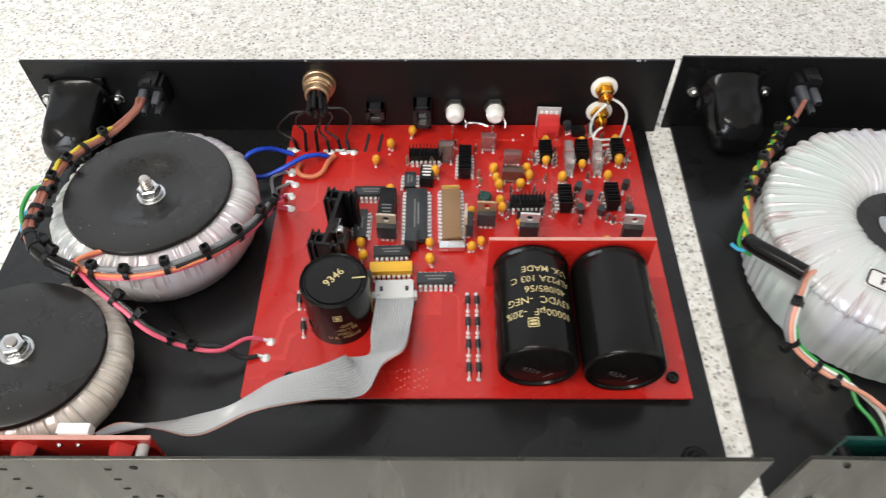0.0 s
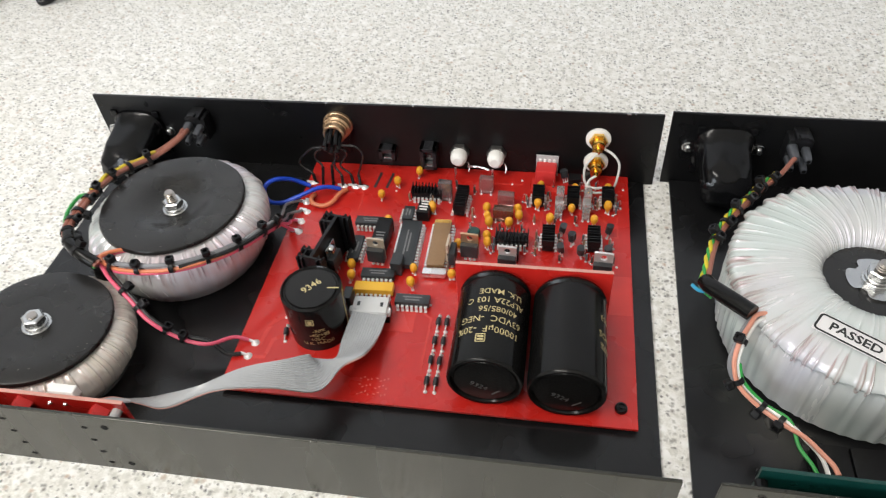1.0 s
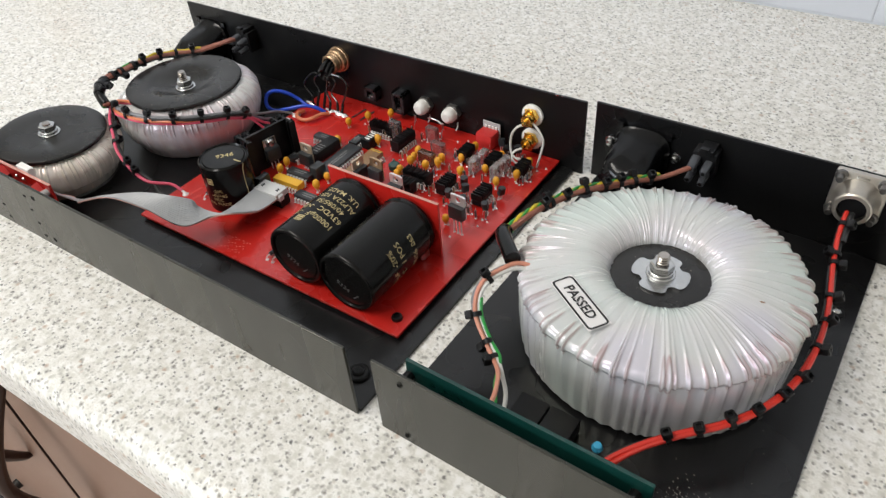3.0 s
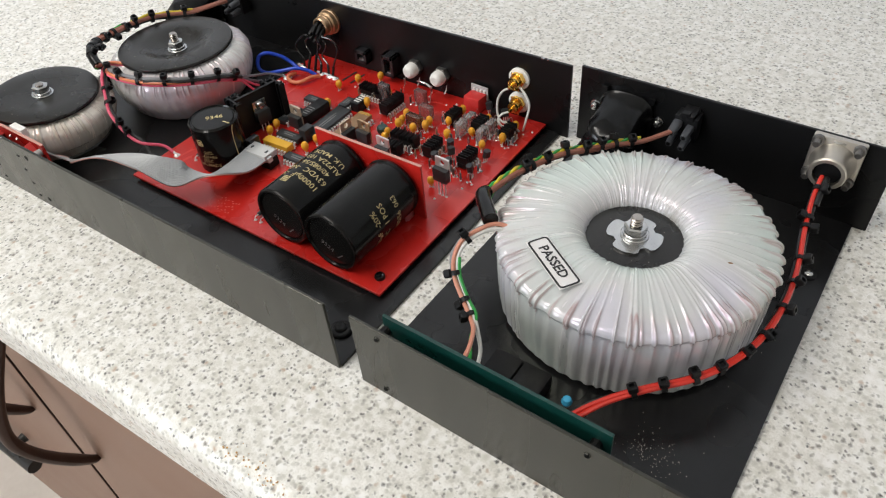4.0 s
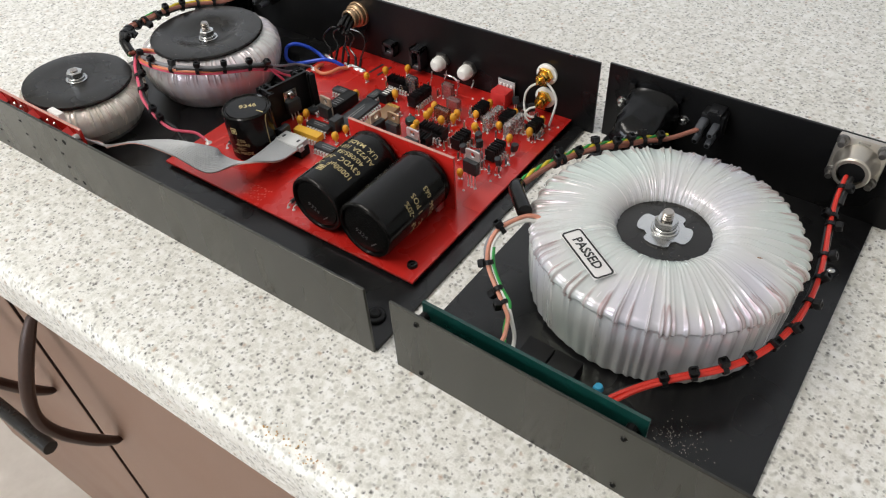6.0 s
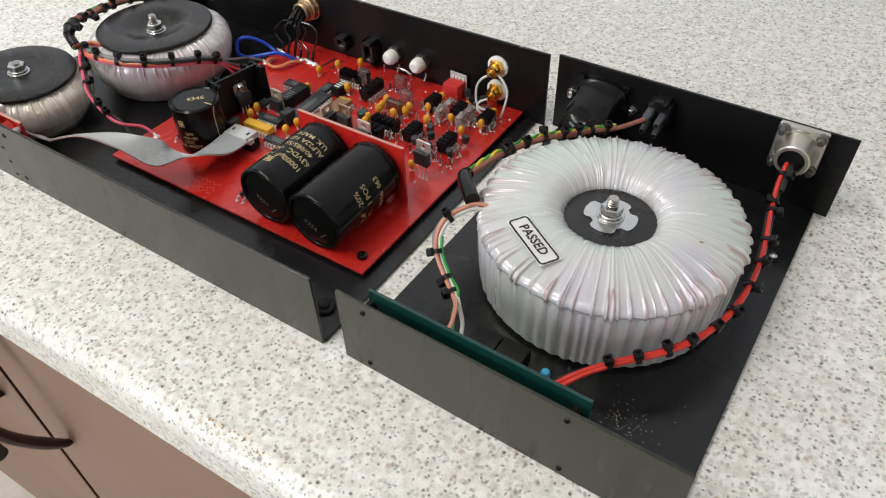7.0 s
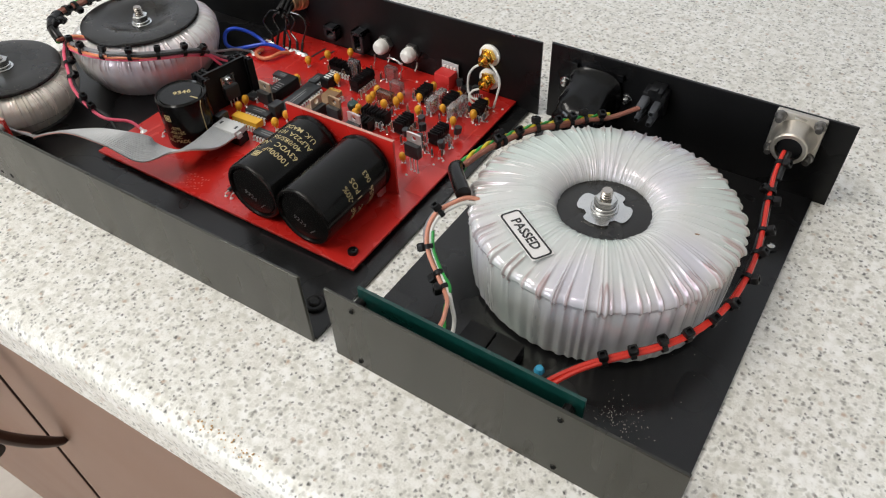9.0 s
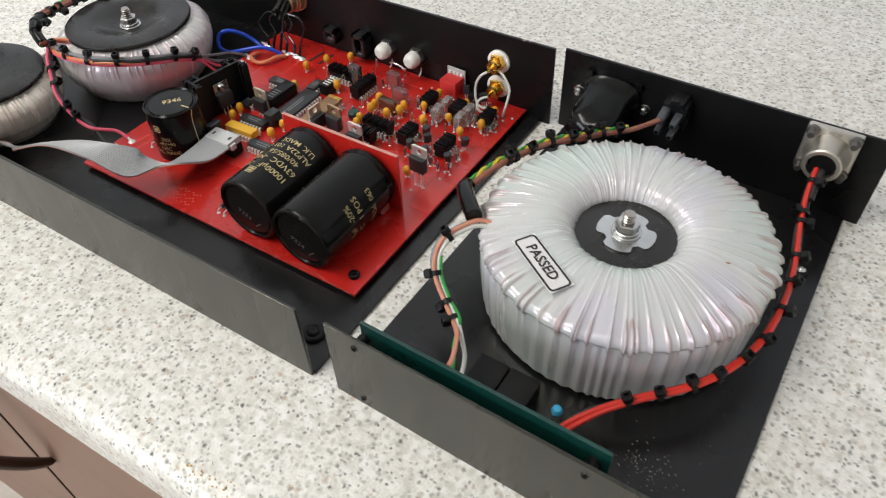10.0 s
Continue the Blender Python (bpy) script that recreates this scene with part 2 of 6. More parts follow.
GREEN = surface("dark green solder mask", (0.003, 0.032, 0.027), (0.005, 0.050, 0.041), 700, 40, (0.25, 0.4), relief=0.1, coat=0.2)
RUBBER = surface("dull black rubber", (0.009, 0.0085, 0.008), (0.020, 0.019, 0.018), 700, 35, (0.24, 0.36), relief=0.2, spec=0.45)
SLEEVE = surface("glossy black sleeve", (0.004, 0.004, 0.004), (0.008, 0.0075, 0.007), 400, 30, (0.14, 0.24), relief=0.05, coat=0.0, spec=0.24)
BOOT = surface("soft glossy black vinyl", (0.0035, 0.0035, 0.004), (0.006, 0.006, 0.0065), 300, 20, (0.14, 0.22), relief=0.03, spec=0.28)
PLASTIC = surface("black moulded plastic", (0.004, 0.004, 0.0045), (0.010, 0.010, 0.011), 900, 40, (0.32, 0.5), relief=0.15, spec=0.25)
CHIP = surface("grey black epoxy", (0.018, 0.021, 0.023), (0.034, 0.038, 0.042), 1500, 60, (0.30, 0.44), relief=0.2, depth=0.0001)
CERAMIC = surface("tan brown ceramic", (0.22, 0.125, 0.058), (0.30, 0.175, 0.085), 900, 50, (0.30, 0.42))
STEEL = surface("bright zinc steel", (0.46, 0.47, 0.47), (0.66, 0.66, 0.65), 900, 60, (0.14, 0.28), metal=1.0)
TAB = surface("tinned transistor tab", (0.66, 0.63, 0.62), (0.76, 0.73, 0.72), 900, 60, (0.28, 0.4), metal=0.45)
COPPERY = surface("bronze plated shell", (0.52, 0.34, 0.20), (0.66, 0.46, 0.28), 700, 40, (0.25, 0.4), metal=0.85)
TIN = surface("tinned solder", (0.72, 0.72, 0.72), (0.86, 0.86, 0.85), 1500, 80, (0.2, 0.35), metal=1.0)
NICKEL = surface("satin nickel casting", (0.52, 0.48, 0.42), (0.64, 0.60, 0.54), 900, 40, (0.3, 0.45), metal=0.9)
GOLD = surface("gold plating", (0.85, 0.52, 0.10), (0.95, 0.62, 0.16), 600, 40, (0.15, 0.3), metal=1.0)
PINS = surface("bright tinned pins", (0.74, 0.74, 0.73), (0.86, 0.86, 0.85), 1500, 80, (0.3, 0.42), metal=0.35)
SATIN = surface("satin tan metal tab", (0.52, 0.43, 0.33), (0.62, 0.52, 0.41), 900, 60, (0.3, 0.42), metal=0.5)
CLAMP = surface("pale grey clamp plastic", (0.56, 0.56, 0.55), (0.64, 0.64, 0.63), 700, 40, (0.4, 0.55))
WHITE = surface("white nylon", (0.74, 0.72, 0.68), (0.82, 0.80, 0.76), 600, 40, (0.35, 0.5))
YELLOW = surface("mustard tantalum resin", (0.72, 0.33, 0.02), (0.85, 0.42, 0.035), 900, 120, (0.25, 0.4), vary=0.12)
AMBER = surface("yellow resistor pack", (0.78, 0.42, 0.03), (0.86, 0.50, 0.05), 900, 60, (0.35, 0.5))
REDBOX = surface("red moulded switch", (0.55, 0.03, 0.03), (0.65, 0.045, 0.04), 700, 40, (0.35, 0.5))
CHIPINK = surface("worn grey chip print", (0.12, 0.12, 0.12), (0.24, 0.24, 0.24), 2500, 300, (0.5, 0.6))
STAMP = surface("faint grey stamp", (0.09, 0.09, 0.09), (0.17, 0.17, 0.17), 2500, 300, (0.4, 0.5))
GREYPL = surface("pale grey plastic", (0.42, 0.42, 0.42), (0.52, 0.52, 0.52), 700, 40, (0.4, 0.55))
RIBBON = surface("grey ribbon cable", (0.36, 0.37, 0.38), (0.43, 0.44, 0.45), 700, 50, (0.25, 0.38), relief=0.1)
INK = surface("gold printing ink", (0.46, 0.37, 0.17), (0.60, 0.50, 0.25), 700, 90, (0.4, 0.5), metal=0.2)
BLACKINK = surface("black print", (0.012, 0.012, 0.012), (0.02, 0.02, 0.02), 700, 60, (0.5, 0.6))
LABEL = surface("clear white label", (0.72, 0.70, 0.69), (0.78, 0.76, 0.75), 300, 40, (0.3, 0.45))
KETTLE = surface("brushed steel", (0.50, 0.49, 0.47), (0.62, 0.61, 0.58), 900, 20, (0.3, 0.42), metal=1.0, stretch=(1, 1, 12))
BOTTLE = surface("white bottle plastic", (0.74, 0.72, 0.69), (0.80, 0.78, 0.75), 300, 20, (0.3, 0.45))
PINK = surface("salmon label ink", (0.62, 0.20, 0.14), (0.70, 0.26, 0.19), 300, 20, (0.5, 0.6))
FILM = film_material("pearly film", (0.58, 0.54, 0.56), 0.3, 40, (0.575, 0.602, 0.596), 0.7)
FILM2 = film_material("pink pearly film", (0.66, 0.45, 0.40), 0.8, 20, (0.68, 0.66, 0.67), 0.35)
FILM3 = film_material("beige pearly film", (0.60, 0.51, 0.33), 0.6, 22, (0.78, 0.75, 0.66), 0.25, 0.15)
WIRE = {n: surface(n + " wire insulation", tuple(0.85 * v for v in c), c, 900, 80, (0.3, 0.45), relief=0.08) for n, c in dict(
    red=(0.72, 0.035, 0.02), black=(0.012, 0.012, 0.012), sleeve=(0.010, 0.010, 0.010), blue=(0.01, 0.07, 0.62), orange=(0.72, 0.22, 0.10), pink=(0.78, 0.11, 0.19),
    grey=(0.22, 0.22, 0.23), white=(0.75, 0.74, 0.70), green=(0.03, 0.34, 0.06), yellow=(0.70, 0.55, 0.03), brown=(0.34, 0.125, 0.085), salmon=(0.72, 0.31, 0.21), sky=(0.05, 0.38, 0.62), powder=(0.20, 0.42, 0.72)).items()}

# ---- mesh tools ----


def part(name, bm, material, parent=None, label="", smooth=False, at=None):
    me = bpy.data.meshes.new(name)
    bm.normal_update()
    bm.to_mesh(me)
    bm.free()
    return mesh_part(name, me, material, parent, label, smooth, at)


def mesh_part(name, me, material, parent=None, label="", smooth=False, at=None):
    if material and not me.materials:
        me.materials.append(material)
    if smooth:
        me.polygons.foreach_set("use_smooth", [True] * len(me.polygons))
        me.set_sharp_from_angle(angle=radians(35))
    ob = new(name, me)
    if parent:
        ob.parent = parent
    if label:
        tagged(ob, label)
    if at is not None:
        ob.matrix_basis = at
    return ob


def thing(name, label, category, group="", kind="", at=None):
    ob = tagged(new(name), label, category, group, kind)
    ob.empty_display_size = 0.01
    if at is not None:
        ob.matrix_basis = at
    return ob


def box(bm, x0, x1, y0, y1, z0, z1, bevel=0.0, m=None):
    """A bevelled block between two corners."""
    vs = bmesh.ops.create_cube(bm, size=1.0)["verts"]
    for v in vs:
        v.co = Vector(((x0 + x1) / 2 + v.co.x * (x1 - x0), (y0 + y1) / 2 + v.co.y * (y1 - y0), (z0 + z1) / 2 + v.co.z * (z1 - z0)))
    if bevel:
        es = list({e for v in vs for e in v.link_edges})
        out = bmesh.ops.bevel(bm, geom=es, offset=bevel, segments=2, profile=0.6, affect="EDGES")
        vs = list({v for f in out["faces"] for v in f.verts} | {v for v in vs if v.is_valid})
    if m is not None:
        bmesh.ops.transform(bm, matrix=m, verts=vs)
    return vs


def block(*a, **k):
    bm = bmesh.new()
    box(bm, *a, **k)
    return bm


def lathe(bm, profile, n=32, m=None, ripple=None):
    """Turn (radius, height) pairs about z. Closed caps where the radius is zero."""
    rings, made = [], []
    for r, z in profile:
        if r < 1e-7:
            rings.append([bm.verts.new((0, 0, z))])
        else:
            rings.append([bm.verts.new((r * math.cos(2 * math.pi * i / n), r * math.sin(2 * math.pi * i / n), z)) for i in range(n)])
        made += rings[-1]
    for a, b in zip(rings, rings[1:]):
        for i in range(n):
            j = (i + 1) % n
            q = [a[i % len(a)], a[j % len(a)], b[j % len(b)], b[i % len(b)]]
            f = list(dict.fromkeys(q))
            if len(f) > 2:
                bm.faces.new(f)
    if m is not None:
        bmesh.ops.transform(bm, matrix=m, verts=made)
    return made


def turned(profile, n=32, m=None):
    bm = bmesh.new()
    lathe(bm, profile, n, m)
    return bm


def spline(points, steps=8):
    """Smooth curve through the points."""
    p = [Vector(q) for q in points]
    p = [2 * p[0] - p[1]] + p + [2 * p[-1] - p[-2]]
    out = []
    for a, b, c, d in zip(p, p[1:], p[2:], p[3:]):
        for k in range(steps):
            s = k / steps
            out.append(0.5 * (2 * b + (c - a) * s + (2 * a - 5 * b + 4 * c - d) * s * s + (3 * b - a - 3 * c + d) * s ** 3))
    return out + [p[-2]]


def path_axes(path):
    """Tangent, side and up along a path, without twist."""
    out, up = [], None
    for i, q in enumerate(path):
        tan = (path[min(i + 1, len(path) - 1)] - path[max(i - 1, 0)]).normalized()
        if up is None:
            up = Vector((0, 0, 1)) if abs(tan.z) < 0.9 else Vector((1, 0, 0))
        side = tan.cross(up).normalized()
        up = side.cross(tan).normalized()
        out.append((q, tan, side, up))
    return out


def tube(bm, path, r, n=8, flat=1.0):
    rings = []
    for q, tan, side, up in path_axes(path):
        rings.append([bm.verts.new(q + r * (math.cos(2 * math.pi * i / n) * side + flat * math.sin(2 * math.pi * i / n) * up)) for i in range(n)])
    for a, b in zip(rings, rings[1:]):
        for i in range(n):
            bm.faces.new((a[i], a[(i + 1) % n], b[(i + 1) % n], b[i]))
    bm.faces.new(rings[0][::-1])
    bm.faces.new(rings[-1])


def wire(points, r=0.0011, n=8, steps=8):
    bm = bmesh.new()
    tube(bm, spline(points, steps), r, n)
    return bm


def lettering(text, size, bold=0.0):
    """The built-in font as a flat mesh, centred."""
    cu = bpy.data.curves.new("lettering", "FONT")
    cu.body, cu.size, cu.align_x, cu.align_y, cu.offset, cu.resolution_u = text, size, "CENTER", "CENTER", bold, 2
    ob = bpy.data.objects.new("lettering", cu)
    scene.collection.objects.link(ob)
    me = bpy.data.meshes.new_from_object(ob.evaluated_get(bpy.context.evaluated_depsgraph_get()))
    bpy.data.objects.remove(ob)
    bpy.data.curves.remove(cu)
    return me

# ---- room ----
EDGE_SLOPE, WALL_SLOPE, WORKTOP_END = 0.025, -0.012, -0.582


def edge_y(x):
    return -0.1165 + EDGE_SLOPE * (x - 0.15)


def build_worktop():
    bm = bmesh.new()
    r, th = 0.011, 0.038
    prof = [(None, -th), (0.004, -th), (0.0, -th + 0.004)]
    prof += [(r - r * math.cos(a), -r + r * math.sin(a)) for a in [k * math.pi / 16 for k in range(9)]]
    prof += [(None, 0.0)]
    rows = []
    for x in np.linspace(WORKTOP_END, 1.5, 33):
        rows.append([bm.verts.new((x, 0.56 if d is None else edge_y(x) + d, z)) for d, z in prof])
    for a, b in zip(rows, rows[1:]):
        for i in range(len(prof) - 1):
            bm.faces.new((a[i], b[i], b[i + 1], a[i + 1]))
    for e in (rows[0][::-1], rows[-1]):
        bm.faces.new(e)
    bmesh.ops.recalc_face_normals(bm, faces=bm.faces[:])
    tagged(part("worktop", bm, WORKTOP, smooth=True), "cream speckled laminate kitchen worktop with rounded front edge", "worktop", kind="structure")


def build_room():
    wall = tagged(part("wall_north", block(-2.42, 1.58, 0, 0.10, -0.9, 1.5), GROUT, at=pose(0.12, 0.505, 0, 0, 0, math.degrees(WALL_SLOPE))), "wall behind the worktop with pale grout", "wall", kind="structure")
    me = None
    for r in range(3):
        for k in range(-8, 7):
            at = pose(0.0135 + 0.2085 * k, -0.0011, 0.002 + 0.2085 * r)
            if me is None:
                ob = part("tile", block(0.0, 0.2070, 0, 0.008, 0.0, 0.2070, bevel=0.0010), TILE, wall, at=at)
                me = ob.data
            else:
                mesh_part("tile", me, None, wall, at=at)
    tagged(part("floor", block(-2.2, 1.6, -2.2, 0.62, -0.95, -0.9), VINYL), "beige flecked vinyl kitchen floor", "floor", kind="structure")
    tagged(part("ceiling", block(-2.2, 1.6, -2.2, 0.62, 1.5, 1.55), PAINT), "plain white ceiling", "ceiling", kind="structure")
    bm = bmesh.new()
    for x0, x1, z0, z1 in ((-2.2, -1.70, -0.9, 1.5), (-0.40, 1.6, -0.9, 1.5), (-1.70, -0.40, -0.9, 0.05), (-1.70, -0.40, 1.25, 1.5)):
        box(bm, x0, x1, -2.3, -2.2, z0, z1)
    tagged(part("wall_south", bm, PAINT), "white painted wall with a window opening", "wall", kind="structure")
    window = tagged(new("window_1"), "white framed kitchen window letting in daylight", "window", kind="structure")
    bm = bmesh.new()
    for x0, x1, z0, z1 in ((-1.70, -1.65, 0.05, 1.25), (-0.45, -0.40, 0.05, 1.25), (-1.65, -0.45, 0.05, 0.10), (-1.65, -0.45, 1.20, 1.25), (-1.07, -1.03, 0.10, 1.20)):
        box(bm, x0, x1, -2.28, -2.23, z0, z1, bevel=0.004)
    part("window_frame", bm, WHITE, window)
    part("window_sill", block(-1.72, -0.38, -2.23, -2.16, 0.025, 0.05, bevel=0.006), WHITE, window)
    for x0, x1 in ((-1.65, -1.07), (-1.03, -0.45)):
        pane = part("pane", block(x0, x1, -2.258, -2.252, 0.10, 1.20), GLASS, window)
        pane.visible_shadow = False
    for n, b in (("wall_east", (1.6, 1.7, -2.2, 0.62)), ("wall_west", (-2.3, -2.2, -2.2, 0.5))):
        tagged(part(n, block(*b, -0.9, 1.5), PAINT), "plain warm white painted wall", "wall", kind="structure")


def bow_handle(parent, x, z0, z1, y):
    zm = (z0 + z1) / 2
    pts = [(x, y + 0.001, z0 - 0.004), (x, y - 0.006, z0 + 0.001), (x, y - 0.021, z0 + 0.024), (x, y - 0.034, z0 + 0.052), (x, y - 0.039, zm), (x, y - 0.034, z1 - 0.052), (x, y - 0.021, z1 - 0.024), (x, y - 0.006, z1 - 0.001), (x, y + 0.001, z1 + 0.004)]
    bm = bmesh.new()
    path = spline(pts, 6)
    tube(bm, path, 0.0060, 12, 0.8)
    bm.verts.ensure_lookup_table()
    for i, q in enumerate(path):  # thins out towards both feet
        u = i / (len(path) - 1)
        for v in bm.verts[12 * i:12 * i + 12]:
            v.co = q + (v.co - q) * (0.45 + 0.55 * min(1.0, 5.0 * min(u, 1 - u)))
    part("handle", bm, BRONZE, parent, "dark brown bow handle", smooth=True)


def build_cabinets():
    """Base units under the worktop; doors meet in pairs with the handles at the joint."""
    turn = math.degrees(EDGE_SLOPE)
    joint = -0.0885
    for k, (x0, w) in enumerate(((joint, 0.5), (joint - 0.49, 0.49), (joint + 1.0, 0.5), (joint + 0.5, 0.5))):
        unit = thing("base_cabinet", "brown foil kitchen base unit with bow handled door", "cabinet", "base units under the worktop", at=pose(x0, edge_y(x0) + 0.014, 0, 0, 0, turn))
        part("body", block(0.001, w - 0.001, 0.022, 0.56, -0.70, -0.04), CARCASS, unit)
        part("plinth", block(0.0, w, 0.06, 0.075, -0.9, -0.70), CARCASS, unit)
        door = part("door", block(0.0050, w - 0.0050, 0.0, 0.018, -0.690, -0.042, bevel=0.0015), BROWN, unit)
        # Dark strips over the door's side edges paint in the shade of the joint.
        for x in (0.0044, w - 0.0050):
            part("joint_shade", block(x, x + 0.0006, 0.0004, 0.0178, -0.689, -0.043), CARCASS, door, "dark brown strip standing for the shade in the door joint")
        hx = 0.0460 if k in (0, 2) else w - 0.0460
        bow_handle(door, hx, -0.228, -0.074, 0.0)
        if k == 1:  # straight rail lower down on the left unit
            bm = bmesh.new()
            tube(bm, [Vector((x, -0.017, -0.402 - 0.02 * x)) for x in (0.02, 0.12, 0.22, 0.30, 0.334)], 0.0085, 14)
            for x in (0.05, 0.29):
                lathe(bm, [(0, 0.017), (0.005, 0.017), (0.006, 0.0), (0, 0)], 12, pose(x, 0.0, -0.402 - 0.02 * x, 90))
            part("rail", bm, RUBBER, door, "dark grey straight rail", smooth=True)


build_worktop()
build_room()
build_cabinets()

# ---- equipment cases ----
TZ = 0.0022          # top of the floor plates
R_AT = pose(0.2300, -0.0425, 0, 0, 0, -1.0)
PY = 0.1822          # inner face of the left back panel


# Near-black for solid discs and bars: the shade inside holes and slots, as colour.
HOLE = surface("hole shade black", (0.003, 0.003, 0.003), (0.005, 0.005, 0.005), 900, 40, (0.6, 0.8), spec=0.2)


def screw(parent, at, r=0.0022, mat=None, name="screw", label=""):
    bm = turned([(0, 0.0011), (r * 0.25, 0.0011), (r * 0.3, 0.0004), (r * 0.55, 0.0004), (r * 0.6, 0.0012), (r * 0.9, 0.0010), (r, 0.0003), (r, -0.0012), (0, -0.0012)], 14)
    return part(name, bm, mat or BLACK, parent, label, smooth=True, at=at)


def build_left_case():
    case = thing("equipment_case", "open black steel amplifier case with folded panels", "equipment case", "open cases on the worktop")
    part("floor_plate", block(-0.1405, 0.2162, -0.0432, PY - 0.0002, 0.0002, TZ, bevel=0.0003), PLATE, case)
    part("front_panel", block(-0.1440, 0.2155, -0.0450, -0.0434, 0.0002, 0.0468, bevel=0.0004), PANEL, case, "dark grey front panel")
    part("back_panel", block(-0.1465, 0.2222, PY, PY + 0.0018, 0.0002, 0.0534, bevel=0.0004), BLACK, case, "black back panel")
    for x0, z0, ln, a in ((0.1801, 0.0388, 0.0390, -40), (0.060, 0.0400, 0.007, 15)):
        part("scratch", block(0, ln, -0.00005, 0.00005, 0, 0.00004), STAMP, case, "hairline scratch", at=pose(x0, -0.0451, z0, 90) @ pose(0, 0, 0, 0, 0, a))
    for x, w in ((0.2015, 0.0012), (0.2052, 0.0004), (0.0150, 0.0005), (0.0710, 0.0004)):
        part("nick", block(x - w, x + w, PY - 0.0001, PY + 0.0012, 0.0528, 0.0535), STEEL, case, "bare nick in the coating")
    part("washer", turned([(0, 0.0022), (0.0048, 0.0022), (0.0056, 0.0016), (0.0058, 0.0), (0, 0)], 28), PLASTIC, case, smooth=True, at=pose(0.2020, -0.0270, TZ))
    head = part("screw", turned([(0, 0.0016), (0.0022, 0.0015), (0.0031, 0.0008), (0.0033, 0.0), (0, 0)], 20), BLACK, case, smooth=True, at=pose(0.2020, -0.0270, TZ + 0.0022))
    for a in (20, 110):
        part("slot", block(-0.0017, 0.0017, -0.0003, 0.0003, 0.0013, 0.00165), HOLE, head, at=pose(0, 0, 0, 0, 0, a))
    for x in (-0.1155, -0.0755, -0.0355):
        for z in (0.0370, 0.0265, 0.0160, 0.0060):
            part("pin_hole", turned([(0, 0.0001), (0.0009, 0.0001), (0.0009, -0.001), (0, -0.001)], 12), HOLE, case, at=pose(x, -0.0451, z, 90, 0, 0) @ Matrix.Diagonal((1.7, 0.8, 1, 1)))
    for x, z in ((-0.0250, 0.0390), (-0.0250, 0.0070), (-0.1250, 0.0390)):
        part("screw_hole", turned([(0, 0.0001), (0.0016, 0.0001), (0.0016, -0.001), (0, -0.001)], 14), HOLE, case, at=pose(x, -0.0451, z, 90))
    return case


def build_right_case():
    case = thing("equipment_case", "open black power supply case with dark grey front panel", "equipment case", "open cases on the worktop", at=R_AT)
    part("floor_plate", block(-0.0015, 0.1642, 0.0002, 0.2280, 0.0002, TZ, bevel=0.0003), PLATE, case)
    part("front_panel", block(-0.0003, 0.1645, -0.0016, 0.0, 0.0002, 0.0467, bevel=0.0004), PANEL, case, "dark grey front panel")
    part("back_panel", block(-0.0070, 0.1712, 0.2282, 0.2300, 0.0002, 0.0534, bevel=0.0004), BLACK, case, "black back panel")
    for x, z in ((0.0150, 0.0410), (0.0150, 0.0050), (0.1155, 0.0410), (0.1155, 0.0050)):
        part("screw_hole", turned([(0.0011, 0.0002), (0.0014, 0.0003), (0.0016, 0.0), (0.0016, -0.001)], 16), PANEL, case, smooth=True, at=pose(x, -0.0017, z, 90))
        screw(case, pose(x, -0.0013, z, 90), 0.0012, HOLE)
    return case


# ---- toroidal transformers ----


def ribs(ang, count, seed, low=0.35):
    """Soft upright pleats of uneven width, fading in and out round the ring."""
    rng = np.random.RandomState(seed)
    cuts = np.cumsum(rng.uniform(0.6, 1.4, count))
    cuts = np.concatenate([[0.0], cuts / cuts[-1] * 2 * math.pi])
    k = np.clip(np.searchsorted(cuts, ang, side="right") - 1, 0, count - 1)
    u = (ang - cuts[k]) / (cuts[k + 1] - cuts[k])
    fade = low + (1 - low) * (0.5 + 0.5 * np.sin(2 * ang + seed) * np.sin(5 * ang + 1.7 * seed))
    return (0.5 - 0.5 * np.cos(2 * math.pi * u)) * rng.uniform(0.6, 1.0, count)[k] * fade


def ridges(ang, count, seed, width):
    """Narrow raised folds, some in pairs, with flat film between them."""
    rng = np.random.RandomState(seed)
    out = np.zeros_like(ang)
    for k in range(count):
        a, h, w = 2 * math.pi * (k + rng.uniform(-0.42, 0.42)) / count, rng.uniform(0.3, 1.0), width * rng.uniform(0.7, 1.5)
        for da, hh in ((0.0, h), (2.4 * w, h * 0.7)) if rng.rand() < 0.4 else ((0.0, h),):
            d = (ang - a - da + math.pi) % (2 * math.pi) - math.pi
            out += hh * np.exp(-(d / w) ** 2)
    return np.minimum(out, 1.3)


